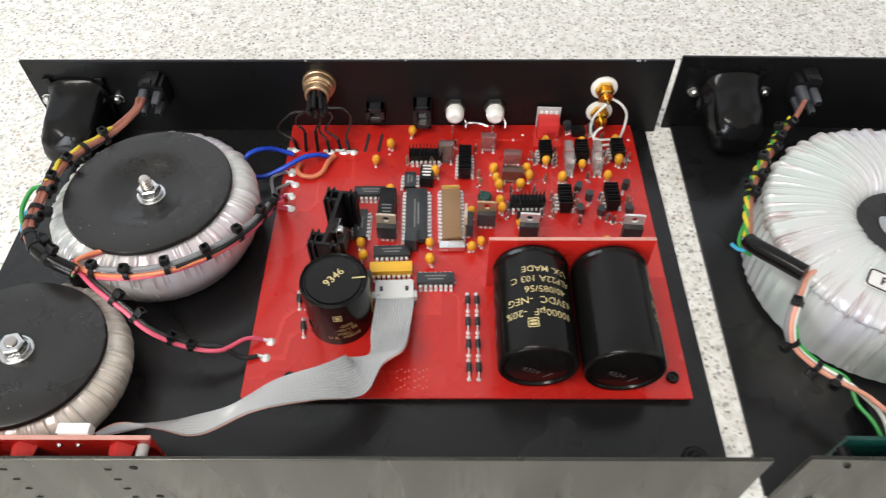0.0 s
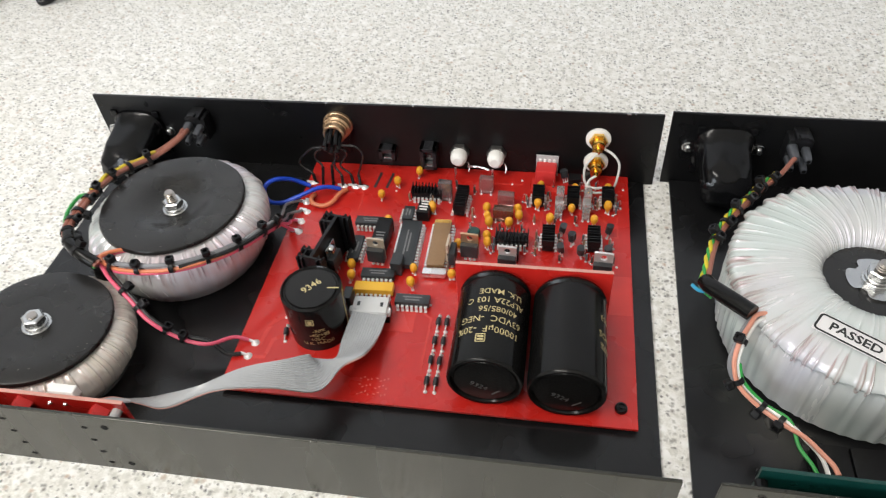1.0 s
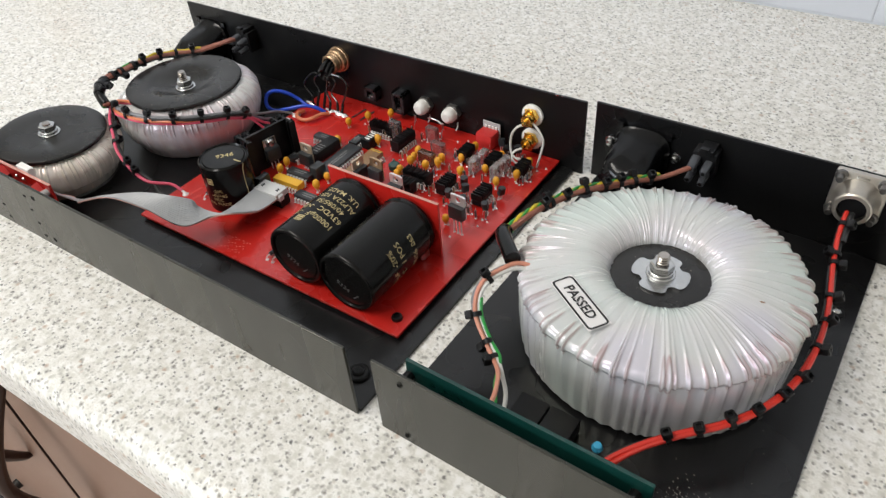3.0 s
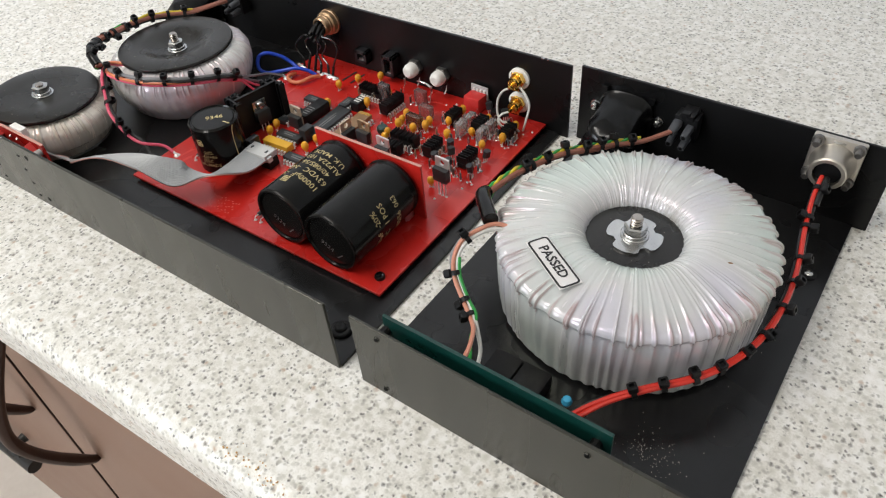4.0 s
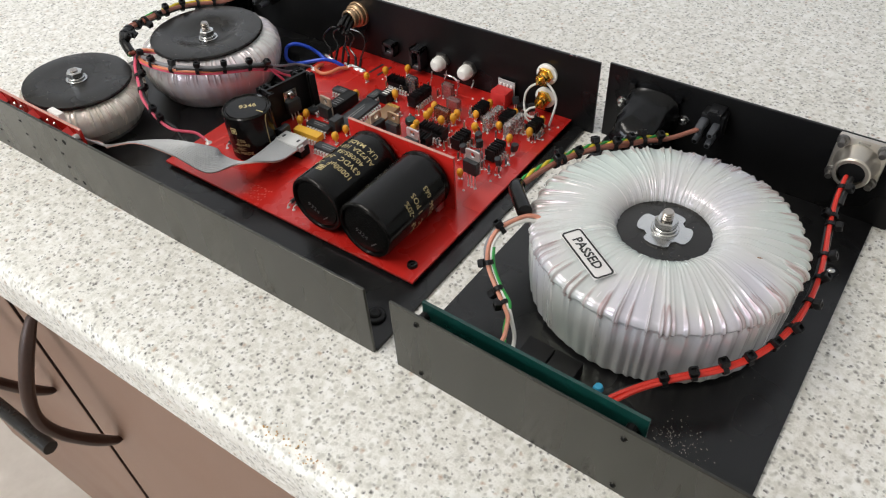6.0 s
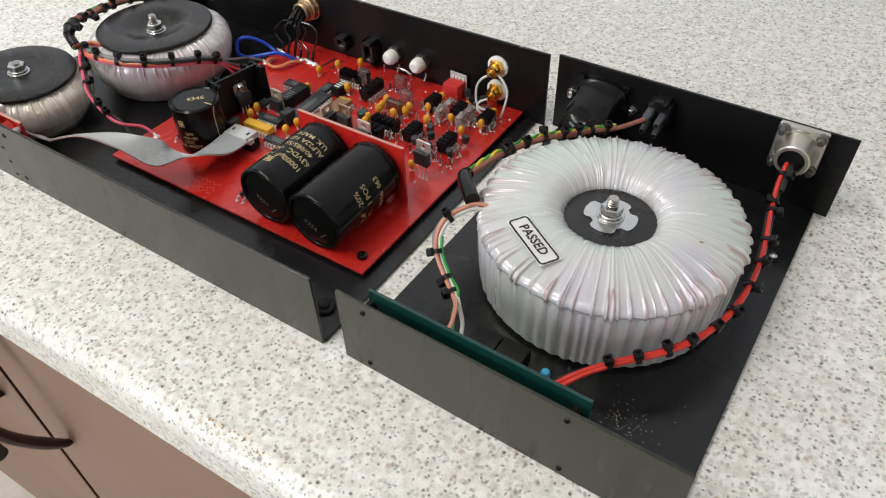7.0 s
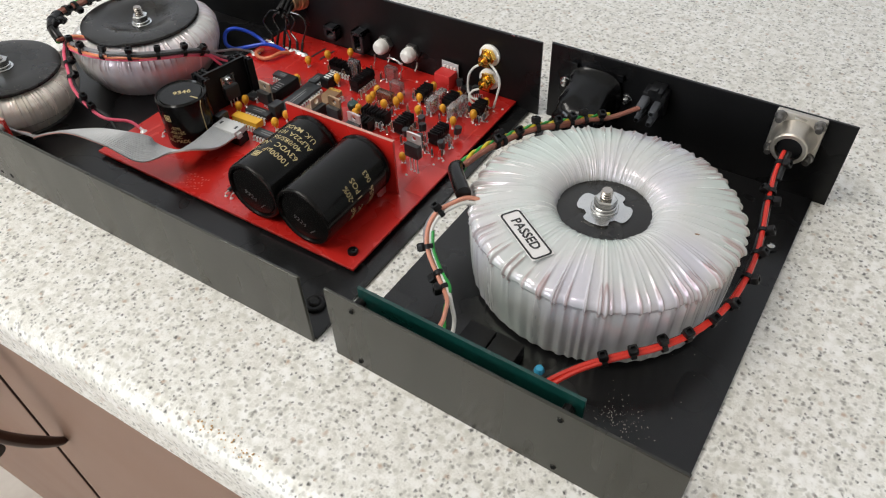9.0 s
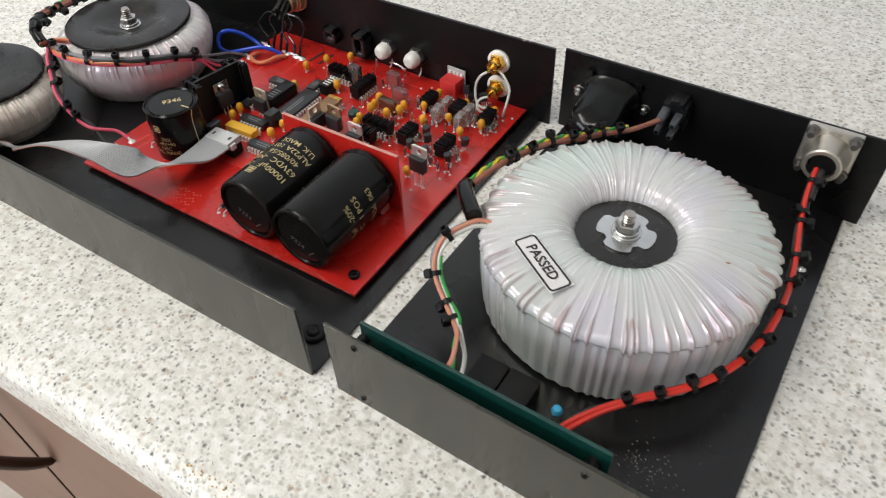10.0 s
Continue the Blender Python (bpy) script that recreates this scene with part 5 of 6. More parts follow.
def round_socket():
    t = thing("round_connector", "round bronze socket trailing thin black wires", "connector")
    m = pose(0.0205, PY, 0.0380, 90)
    part("shell", turned([(0.0056, 0.0125), (0.0066, 0.0125), (0.0071, 0.0118), (0.0071, 0.0080), (0.0076, 0.0076), (0.0076, 0.0062), (0.0082, 0.0058), (0.0088, 0.0052), (0.0090, 0.0020), (0.0096, 0.0016), (0.0096, 0.0), (0, 0), (0, 0.009), (0.0056, 0.009)], 40, m), COPPERY, t, "bronze metal shell", smooth=True)
    for k in range(7):
        a = 2 * math.pi * k / 7
        x, z = 0.0205 + 0.0040 * math.cos(a), 0.0380 + 0.0040 * math.sin(a)
        part("sleeve", wire([(x, PY - 0.008, z), (x, PY - 0.014, z - 0.001), (x + 0.001 * math.cos(a), PY - 0.020, z - 0.005)], 0.0014), PLASTIC, t, "black shrink sleeve", smooth=True)
    leads = ([(0.0130, 0.1640, 0.0325), (0.0050, 0.1650, 0.0300), (-0.0040, 0.1645, 0.0205), (-0.0015, 0.1640, 0.0150), (0.0040, 0.1625, 0.0120), (0.0058, 0.1600, BT)],
             [(0.0165, 0.1650, 0.0330), (0.0085, 0.1650, 0.0280), (0.0070, 0.1650, 0.0225), (0.0112, 0.1640, 0.0165), (0.0108, 0.1590, BT)],
             [(0.0200, 0.1640, 0.0330), (0.0207, 0.1640, 0.0290), (0.0225, 0.1650, 0.0250), (0.0175, 0.1640, 0.0180), (0.0178, 0.1590, BT)],
             [(0.0230, 0.1640, 0.0330), (0.0215, 0.1630, 0.0260), (0.0200, 0.1630, 0.0180), (0.0240, 0.1610, 0.0130), (0.0250, 0.1575, BT)],
             [(0.0245, 0.1650, 0.0330), (0.0285, 0.1650, 0.0285), (0.0262, 0.1650, 0.0235), (0.0235, 0.1640, 0.0180), (0.0300, 0.1620, 0.0130), (0.0318, 0.1590, BT)],
             [(0.0270, 0.1640, 0.0350), (0.0355, 0.1650, 0.0335), (0.0390, 0.1655, 0.0270), (0.0370, 0.1640, 0.0190), (0.0350, 0.1625, 0.0130), (0.0366, 0.1580, BT)])
    for pts in leads:
        lead = part("wire", wire(pts, 0.00070, 8, 7), LEAD, t, "thin black wire", smooth=True)
        part("shrink_end", wire([pts[-2], 0.5 * (Vector(pts[-2]) + Vector(pts[-1])), pts[-1]], 0.0010, 8), PLASTIC, lead, smooth=True)


JACK = surface("dark slate socket plastic", (0.012, 0.012, 0.014), (0.024, 0.024, 0.027), 900, 40, (0.22, 0.36))


def panel_jack(x, z, w, h, depth, label):
    t = thing("panel_socket", label, "socket", "sockets on the back panel")
    bm = bmesh.new()
    f = PY - depth
    for b in ((x - w / 2, x - w / 2 + 0.0025, z - h / 2, z + h / 2), (x + w / 2 - 0.0025, x + w / 2, z - h / 2, z + h / 2), (x - w / 2, x + w / 2, z + h / 2 - 0.0025, z + h / 2), (x - w / 2, x + w / 2, z - h / 2, z - h / 2 + 0.0025)):
        box(bm, b[0], b[1], f, PY - 0.0002, b[2], b[3], bevel=0.0003)
    box(bm, x - w / 2 + 0.002, x + w / 2 - 0.002, f + depth * 0.55, PY - 0.0004, z - h / 2 + 0.002, z + h / 2 - 0.002)
    part("housing", bm, JACK, t)
    part("contact", block(x - w / 2 + 0.003, x + w / 2 - 0.003, f + 0.001, f + depth * 0.5, z - h / 2 + 0.0026, z - h / 2 + 0.0034), TIN, t, "tinned contact strip")


COLLAR = surface("dull nickel nut", (0.10, 0.095, 0.09), (0.22, 0.21, 0.20), 900, 60, (0.25, 0.4), metal=0.8)


def white_coax(x, label):
    t = thing("coaxial_socket", label, "socket", "white insulated sockets")
    m = pose(x, PY, 0.0205, 90)
    part("collar", turned([(0, 0.004), (0.0060, 0.004), (0.0064, 0.0034), (0.0064, 0), (0, 0)], 6, m), COLLAR, t, "dull nickel nut")
    part("insulator", turned([(0, 0.0115), (0.0030, 0.0113), (0.0046, 0.0100), (0.0053, 0.0078), (0.0053, 0.0040), (0, 0.0040)], 32, m), WHITE, t, "white nylon insulator", smooth=True)
    part("solder_tag", block(x - 0.0021, x - 0.0007, PY - 0.0132, PY - 0.0126, 0.0118, 0.0172, bevel=0.0002), TIN, t)
    part("lead", wire([(x - 0.0014, PY - 0.0130, 0.0124), (x - 0.0018, PY - 0.0140, 0.0100), (x - 0.002, PY - 0.0145, BT)], 0.0004, 8), TIN, t, smooth=True)
    part("earth_tag", wire([(x + 0.0055, PY - 0.004, 0.0150), (x + 0.0066, PY - 0.0065, 0.0130), (x + 0.0064, PY - 0.0085, 0.0108)], 0.0005, 8), TIN, t, smooth=True)


def gold_phono(z, label):
    t = thing("phono_socket", label, "socket", "gold phono sockets")
    m = pose(0.1853, PY, z, 90)
    part("washer", turned([(0, 0.0018), (0.0068, 0.0018), (0.0076, 0.0013), (0.0076, 0), (0, 0)], 36, m), WHITE, t, "white insulating washer", smooth=True)
    part("nut", turned([(0, 0.0050), (0.0050, 0.0050), (0.0056, 0.0044), (0.0056, 0.0019), (0, 0.0019)], 6, m), GOLD, t, "gold hexagon nut")
    part("stem", turned([(0, 0.0150), (0.0010, 0.0148), (0.0013, 0.0130), (0.0013, 0.0100), (0.0036, 0.0098), (0.0038, 0.0085), (0.0034, 0.0078), (0.0038, 0.0070), (0.0034, 0.0062), (0.0038, 0.0050), (0, 0.0050)], 24, m), GOLD, t, "gold threaded stem", smooth=True)
    part("earth_tag", block(0.1821, 0.1881, PY - 0.0060, PY - 0.0052, z - 0.0065, z + 0.0062, bevel=0.0003), GOLD, t)


round_socket()
panel_jack(0.0518, 0.0190, 0.0108, 0.0100, 0.0070, "small black square panel socket")
panel_jack(0.0795, 0.0195, 0.0105, 0.0165, 0.0095, "tall black optical socket on the board edge")
white_coax(0.0990, "white insulated coaxial socket with solder tag")
white_coax(0.1227, "white insulated coaxial socket with solder tag")
part_link = thing("wire_link", "bare tinned wire bridging two white sockets", "wire")
part("strand", wire([(0.1050, PY - 0.0075, 0.0140), (0.1085, PY - 0.0085, 0.0152), (0.1135, PY - 0.0088, 0.0150), (0.1190, PY - 0.0105, 0.0142)], 0.0007, 8), TIN, part_link, smooth=True)
gold_phono(0.0350, "gold phono socket with white washer")
gold_phono(0.0172, "gold phono socket with white washer")
lead = thing("signal_lead", "thin white leads looped from the gold sockets", "cable")
for pts in ([(0.1853, PY - 0.0140, 0.0350), (0.1815, PY - 0.0165, 0.0322), (0.1782, PY - 0.0165, 0.0250), (0.1786, PY - 0.0175, 0.0155), (0.1831, PY - 0.0195, 0.0120), (0.1901, PY - 0.0190, 0.0115), (0.1951, PY - 0.0170, BT)],
            [(0.1853, PY - 0.0145, 0.0172), (0.1815, PY - 0.0170, 0.0155), (0.1806, PY - 0.0200, 0.0125), (0.1846, PY - 0.0225, 0.0107), (0.1896, PY - 0.0220, 0.0103), (0.1931, PY - 0.0190, BT)],
            [(0.1885, PY - 0.0060, 0.0322), (0.1946, PY - 0.0090, 0.0300), (0.1988, PY - 0.0110, 0.0240), (0.1982, PY - 0.0140, 0.0140), (0.1966, PY - 0.0150, BT)]):
    part("wire", wire(pts, 0.00078, 8, 8), WIRE["white"], lead, smooth=True)


def flange_connector():
    """Square cast flange with four screws, barrel and cable entry."""
    at = R_AT @ pose(0.1435, 0.2282, 0.0402)
    t = thing("flange_connector", "cast nickel square flange connector with red cable", "connector", at=at)
    part("flange", block(-0.0132, 0.0132, -0.0035, 0.0, -0.0136, 0.0136, bevel=0.0014), NICKEL, t, smooth=True)
    part("barrel", turned([(0.0070, 0.0150), (0.0088, 0.0150), (0.0095, 0.0142), (0.0098, 0.0080), (0.0112, 0.0050), (0.0118, 0.0034), (0, 0.0034), (0, 0.0060), (0.0070, 0.0060)], 40, pose(0, 0, -0.0015, 90)), NICKEL, t, "round cast barrel", smooth=True)
    part("gland", turned([(0, 0.0125), (0.0068, 0.0125), (0.0069, 0.0061), (0, 0.0061)], 28, pose(0, 0, -0.0015, 90)), PLASTIC, t, "black rubber gland")
    part("stamp", block(-0.0030, 0.0030, -0.0037, -0.0034, 0.0108, 0.0120), STEEL, t)
    for sx in (-1, 1):
        for sz in (-1, 1):
            s = part("screw", turned([(0, 0.0062), (0.0016, 0.0062), (0.0019, 0.0056), (0.0019, 0.0018), (0.0031, 0.0015), (0.0032, 0.0), (0, 0)], 16), COLLAR, t, "dull hexagon screw", at=pose(sx * 0.0102, -0.0034, sz * 0.0105, 90, 0, 0))


flange_connector()

# ---- boards behind the front panels ----
ctl = thing("control_board", "dark green circuit board behind the front panel", "circuit board", at=R_AT)
part("board", block(0.0138, 0.1216, 0.0050, 0.0066, 0.0040, 0.0496, bevel=0.0002), GREEN, ctl)
for x in (0.0155, 0.116):
    part("spacer", turned([(0, 0.0050), (0.0025, 0.0050), (0.0025, 0), (0, 0)], 10, pose(0, 0, 0, -90)), BLACK, ctl, at=pose(x, 0.0002, 0.0410))
    part("screw", turned([(0, 0.0022), (0.0018, 0.0018), (0.0024, 0.0006), (0.0024, 0), (0, 0)], 12, pose(0, 0, 0, -90)), BLACK, ctl, at=pose(x, 0.0066, 0.0440))
for x in (0.0490, 0.0640):
    part("relay", block(x, x + 0.0142, 0.0067, 0.0420, 0.0030, 0.0125, bevel=0.0006), PLASTIC, ctl, "black relay block", smooth=True)
part("small_capacitor", turned([(0, 0.0038), (0.0012, 0.0034), (0.0017, 0.0020), (0.0012, 0.0006), (0, 0)], 14), WIRE["sky"], ctl, "small sky blue capacitor", smooth=True, at=pose(0.0900, 0.0335, 0.0085) @ Matrix.Scale(1.5, 4))
part("varistor", turned([(0, 0.0040), (0.0034, 0.0038), (0.0046, 0.0028), (0.0048, 0.0012), (0.0034, 0.0002), (0, 0)], 24, pose(0, 0, 0, -90)), WIRE["powder"], ctl, "pale blue round varistor", smooth=True, at=pose(0.0275, 0.0070, 0.0345))

disp = thing("display_board", "red circuit board standing behind the front panel", "circuit board")
part("board", block(-0.1400, -0.0195, -0.0360, -0.0344, 0.0040, 0.0440, bevel=0.0002), BOARD, disp)
part("board_edge", block(-0.1400, -0.0195, -0.0361, -0.0343, 0.0440, 0.0443), EDGE, disp)
for x in (-0.0320, -0.0700, -0.1080):
    bm = bmesh.new()
    lathe(bm, [(0.0050, 0.0), (0.0046, 0.0030), (0.0032, 0.0070), (0, 0.0070)], 4, pose(0, 0, 0, 90, 0, 0))
    part("button_base", bm, REDBOX, disp, "bright red push button base", at=pose(x, -0.0361, 0.0380))
for x in (-0.0560, -0.0485, -0.0940, -0.0865):
    part("solder_joint", turned([(0, 0.0014), (0.0005, 0.0010), (0.0011, 0), (0, 0)], 8, pose(0, 0, 0, 90)), TIN, disp, at=pose(x, -0.0361, 0.0395))
part("spacer", turned([(0, 0.0080), (0.0022, 0.0080), (0.0022, 0), (0, 0)], 12, pose(0, 0, 0, 90)), GREYPL, disp, "grey spacer", at=pose(-0.0235, -0.0361, 0.0385))
part("plug", block(-0.0555, -0.0430, -0.0342, -0.0300, 0.0410, 0.0462, bevel=0.0004), WHITE, disp, "small white plug")
part("ribbon_socket", block(-0.0640, -0.0500, -0.0342, -0.0262, 0.0150, 0.0310, bevel=0.0004), PLASTIC, disp, "black ribbon socket")


# ---- ribbon cable ----
def ribbon_cable():
    """A flat cable between two edge lines: flat at its socket, standing on edge further on."""
    back = spline([(0.0603, 0.0487, 0.0177), (0.0585, 0.0295, 0.0146), (0.0590, 0.0158, 0.0175), (0.0500, 0.0112, 0.0227), (0.0490, 0.0085, 0.0296), (0.0402, 0.0009, 0.0344), (0.0226, -0.0061, 0.0345), (0.0057, -0.0174, 0.0339), (-0.0141, -0.0185, 0.0254), (-0.0369, -0.0185, 0.0162), (-0.0520, -0.0292, 0.0290)], 8)
    near = spline([(0.0784, 0.0487, 0.0150), (0.0769, 0.0325, 0.0155), (0.0752, 0.0151, 0.0249), (0.0658, 0.0073, 0.0240), (0.0578, -0.0079, 0.0248), (0.0393, -0.0152, 0.0352), (0.0171, -0.0223, 0.0402), (-0.0056, -0.0294, 0.0333), (-0.0291, -0.0202, 0.0181), (-0.0490, -0.0155, 0.0125), (-0.0600, -0.0260, 0.0170)], 8)
    n, ways = len(back), 14
    rows = []
    for i, (p, q) in enumerate(zip(near, back)):
        c = [(near[k] + back[k]) / 2 for k in (max(i - 1, 0), min(i + 1, n - 1))]
        nor = (c[1] - c[0]).cross(q - p).normalized()
        row = []
        for k in range(ways * 4 + 1):
            row.append(p.lerp(q, k / (ways * 4)) + nor * 0.00032 * abs(math.sin(math.pi * k / 4)))
        rows.append((row, nor))
    bm = bmesh.new()
    top = [[bm.verts.new(p) for p in r] for r, _ in rows]
    low = [[bm.verts.new(p - 0.0008 * nn) for p in r] for r, nn in rows]
    for g, flip in ((top, False), (low, True)):
        for a, b in zip(g, g[1:]):
            for k in range(len(a) - 1):
                f = (a[k], a[k + 1], b[k + 1], b[k])
                bm.faces.new(f[::-1] if flip else f)
    for k in (0, -1):
        for i in range(n - 1):
            bm.faces.new((top[i][k], top[i + 1][k], low[i + 1][k], low[i][k]))
    bmesh.ops.recalc_face_normals(bm, faces=bm.faces[:])
    ob = tagged(part("ribbon_cable", bm, RIBBON, smooth=True), "flat grey ribbon cable with one pink edge strand", "cable")
    bm = bmesh.new()
    tube(bm, [r[1] for r, _ in rows], 0.00040, 6)
    part("edge_strand", bm, EDGE, ob, "faded pink edge strand")


ribbon_cable()


# ---- wiring looms ----
def cable_tie(loom, path, at, r, roll):
    """A nylon strap round the loom with its square head standing off it."""
    fr = path_axes(path)
    i = max(1, min(len(path) - 2, int(at * (len(path) - 1))))
    q, tan, side, up = fr[i]
    m = Matrix((( side.x, up.x, tan.x, q.x), (side.y, up.y, tan.y, q.y), (side.z, up.z, tan.z, q.z), (0, 0, 0, 1))) @ pose(0, 0, 0, 0, 0, roll)
    strap = part("cable_tie", turned([(r, -0.0012), (r + 0.0006, -0.0012), (r + 0.0006, 0.0012), (r, 0.0012), (r, -0.0012)], 18), PLASTIC, loom, "black nylon cable tie", smooth=True, at=m)
    bm, n = bmesh.new(), 16
    rings = []
    for half, y in ((0.0018, r), (0.0022, r + 0.0006), (0.0022, r + 0.0030), (0.0019, r + 0.0036), (0.0012, r + 0.0036), (0.0011, r + 0.0018)):
        ring = []
        for k in range(n):
            a = 2 * math.pi * (k + 0.5) / n
            c, q = math.cos(a), math.sin(a)
            ring.append(bm.verts.new((half * math.copysign(abs(c) ** 0.4, c), y, half * math.copysign(abs(q) ** 0.4, q))))
        rings.append(ring)
    for a, b in zip(rings, rings[1:]):
        for k in range(n):
            bm.faces.new((a[k], b[k], b[(k + 1) % n], a[(k + 1) % n]))
    bm.faces.new(rings[0]), bm.faces.new(rings[-1][::-1])
    bmesh.ops.recalc_face_normals(bm, faces=bm.faces[:])
    part("head", bm, PLASTIC, strap)


def loom(label, runs, ties, tie_path, r=0.0026):
    t = thing("wiring_loom", label, "wiring loom", "wiring looms tied with black straps")
    for colour, pts, rad in runs:
        part("wire", wire(pts, rad, 8, 7 if len(pts) < 20 else 2), WIRE[colour], t, "black shrink sleeve" if colour == "sleeve" else colour + " insulated wire", smooth=True)
    path = spline(tie_path, 10)
    for at, roll in ties:
        cable_tie(t, path, at, r, roll)
    return t


def beside(path, ds, dz, wob=0.0, seed=0):
    """The same way shifted sideways and up, with a slight wobble."""
    rng = random.Random(seed)
    fr = path_axes([Vector(p) for p in path])
    return [q + side * (ds + wob * rng.uniform(-1, 1)) + up * (dz + wob * rng.uniform(-1, 1)) for q, tan, side, up in fr]


def twisted(path, ds, dz, r, turns, phase):
    """A strand that winds round the shifted way."""
    pts = spline(path, 6)
    n = len(pts) - 1
    return [q + side * (ds + r * math.cos(phase + 2 * math.pi * turns * i / n)) + up * (dz + r * math.sin(phase + 2 * math.pi * turns * i / n)) for i, (q, tan, side, up) in enumerate(path_axes(pts))]


A1 = [(-0.0775, 0.1655, 0.0392), (-0.0767, 0.1540, 0.0415), (-0.0845, 0.1388, 0.0405), (-0.0936, 0.1259, 0.0419), (-0.1004, 0.1119, 0.0443), (-0.1025, 0.0965, 0.0452), (-0.1031, 0.0808, 0.0453), (-0.1013, 0.0657, 0.0462), (-0.0933, 0.0540, 0.0475), (-0.0830, 0.0470, 0.0462), (-0.0740, 0.0440, 0.0425)]
A2 = [(-0.0782, 0.0505, 0.0408), (-0.0654, 0.0453, 0.0409), (-0.0475, 0.0446, 0.0416), (-0.0304, 0.0484, 0.0415), (-0.0150, 0.0582, 0.0404), (-0.0035, 0.0711, 0.0384), (0.0031, 0.0861, 0.0349), (0.0048, 0.1002, 0.0282)]
A3 = [(-0.0761, 0.0490, 0.0388), (-0.0646, 0.0389, 0.0377), (-0.0508, 0.0297, 0.0337), (-0.0399, 0.0226, 0.0276), (-0.0257, 0.0196, 0.0197), (-0.0110, 0.0199, 0.0157), (0.0050, 0.0271, 0.0092)]
loom("brown yellow and blue mains wires tied in a loom", [
    ("brown", beside(A1, -0.0012, 0.0008, 0.0003, 1), 0.0015), ("brown", beside(A1, 0.0012, 0.0010, 0.0003, 2), 0.0014),
    ("yellow", twisted(A1[2:6], 0.0012, 0.0016, 0.0004, 3, 0.0), 0.0012), ("green", beside(A1[4:6], 0.0022, -0.0002, 0.0004, 4) + [Vector((-0.1105, 0.0930, 0.0445)), Vector((-0.1120, 0.0830, 0.0435)), Vector((-0.1090, 0.0740, 0.0440))] + beside(A1[7:], 0.0018, -0.0004, 0.0003, 7), 0.0011),
    ("sky", [(-0.1040, 0.0915, 0.0440), (-0.1088, 0.0800, 0.0428), (-0.1072, 0.0690, 0.0435), (-0.1000, 0.0605, 0.0455)], 0.0011), ("black", beside(A1[2:], -0.0004, -0.0012, 0.0003, 6), 0.0013)],
    [(0.24, 10), (0.32, 200), (0.40, 30), (0.49, 20), (0.545, 60), (0.61, 110), (0.66, 60), (0.73, 130), (0.79, 90), (0.87, 40)], A1, 0.0031)
loom("orange grey and black transformer wires tied in a loom", [
    ("orange", [(-0.0618, 0.0609, 0.0393), (-0.0720, 0.0549, 0.0415), (-0.0767, 0.0505, 0.0409)] + beside(A2[1:5], 0.0012, -0.0006, 0.0002, 1) + beside(A2[5:], -0.001, -0.002, 0.0002, 2), 0.0011),
    ("pink", [(-0.0658, 0.0589, 0.0392), (-0.0790, 0.0531, 0.0389), (-0.0781, 0.0491, 0.0378)] + beside(A2[1:3], 0.0016, -0.0020, 0.0002, 3) + beside(A2[3:], 0.0006, -0.0024, 0.0002, 4), 0.0011),
    ("grey", beside(A2[1:], -0.0008, 0.0012, 0.0002, 5), 0.0013), ("black", beside(A2[3:], 0.0010, 0.0002, 0.0002, 6), 0.0012),
    ("grey", [(0.0048, 0.1002, 0.0282), (0.0000, 0.1163, 0.0197), (-0.0040, 0.1306, 0.0127), (0.0000, 0.1394, 0.0082), (0.0025, 0.1401, 0.0073)], 0.0009),
    ("grey", [(0.0048, 0.1002, 0.0272), (0.0020, 0.1142, 0.0167), (-0.0010, 0.1245, 0.0107), (0.0050, 0.1317, 0.0075)], 0.0009),
    ("pink", [(0.0049, 0.1002, 0.0262), (0.0060, 0.1091, 0.0177), (0.0020, 0.1183, 0.0107), (0.0045, 0.1224, 0.0075)], 0.0009),
    ("pink", [(0.0053, 0.0992, 0.0262), (0.0085, 0.1050, 0.0167), (0.0030, 0.1112, 0.0097), (0.0050, 0.1137, 0.0075)], 0.0009)],
    [(0.13, 10), (0.27, -8), (0.41, 12), (0.55, -5), (0.69, 8), (0.83, 0), (0.95, -20)], A2, 0.0026)
loom("pink and black supply wires tied together", [
    ("pink", beside(A3[:-1], 0.0009, 0.0005, 0.0002, 1) + [Vector((-0.0010, 0.0276, 0.0117)), Vector((0.0060, 0.0297, 0.0077))], 0.0011),
    ("black", beside(A3[:-1], -0.0010, 0.0, 0.0002, 2) + [Vector((-0.0020, 0.0189, 0.0092)), Vector((0.0050, 0.0205, 0.0077))], 0.0011)],
    [(0.28, 60), (0.40, 50), (0.60, 20), (0.70, 10)], A3, 0.0020)
sleeve = thing("sleeve_joint", "black heat shrink sleeves where two looms meet", "sleeve")
part("sleeve", wire([(-0.1005, 0.0640, 0.0464), (-0.0933, 0.0540, 0.0475), (-0.0840, 0.0475, 0.0464), (-0.0750, 0.0445, 0.0428)], 0.0034, 12), SLEEVE, sleeve, smooth=True)
part("sleeve", wire([(-0.0819, 0.0531, 0.0389), (-0.0808, 0.0492, 0.0307), (-0.0786, 0.0474, 0.0227)], 0.0028, 12), SLEEVE, sleeve, smooth=True)

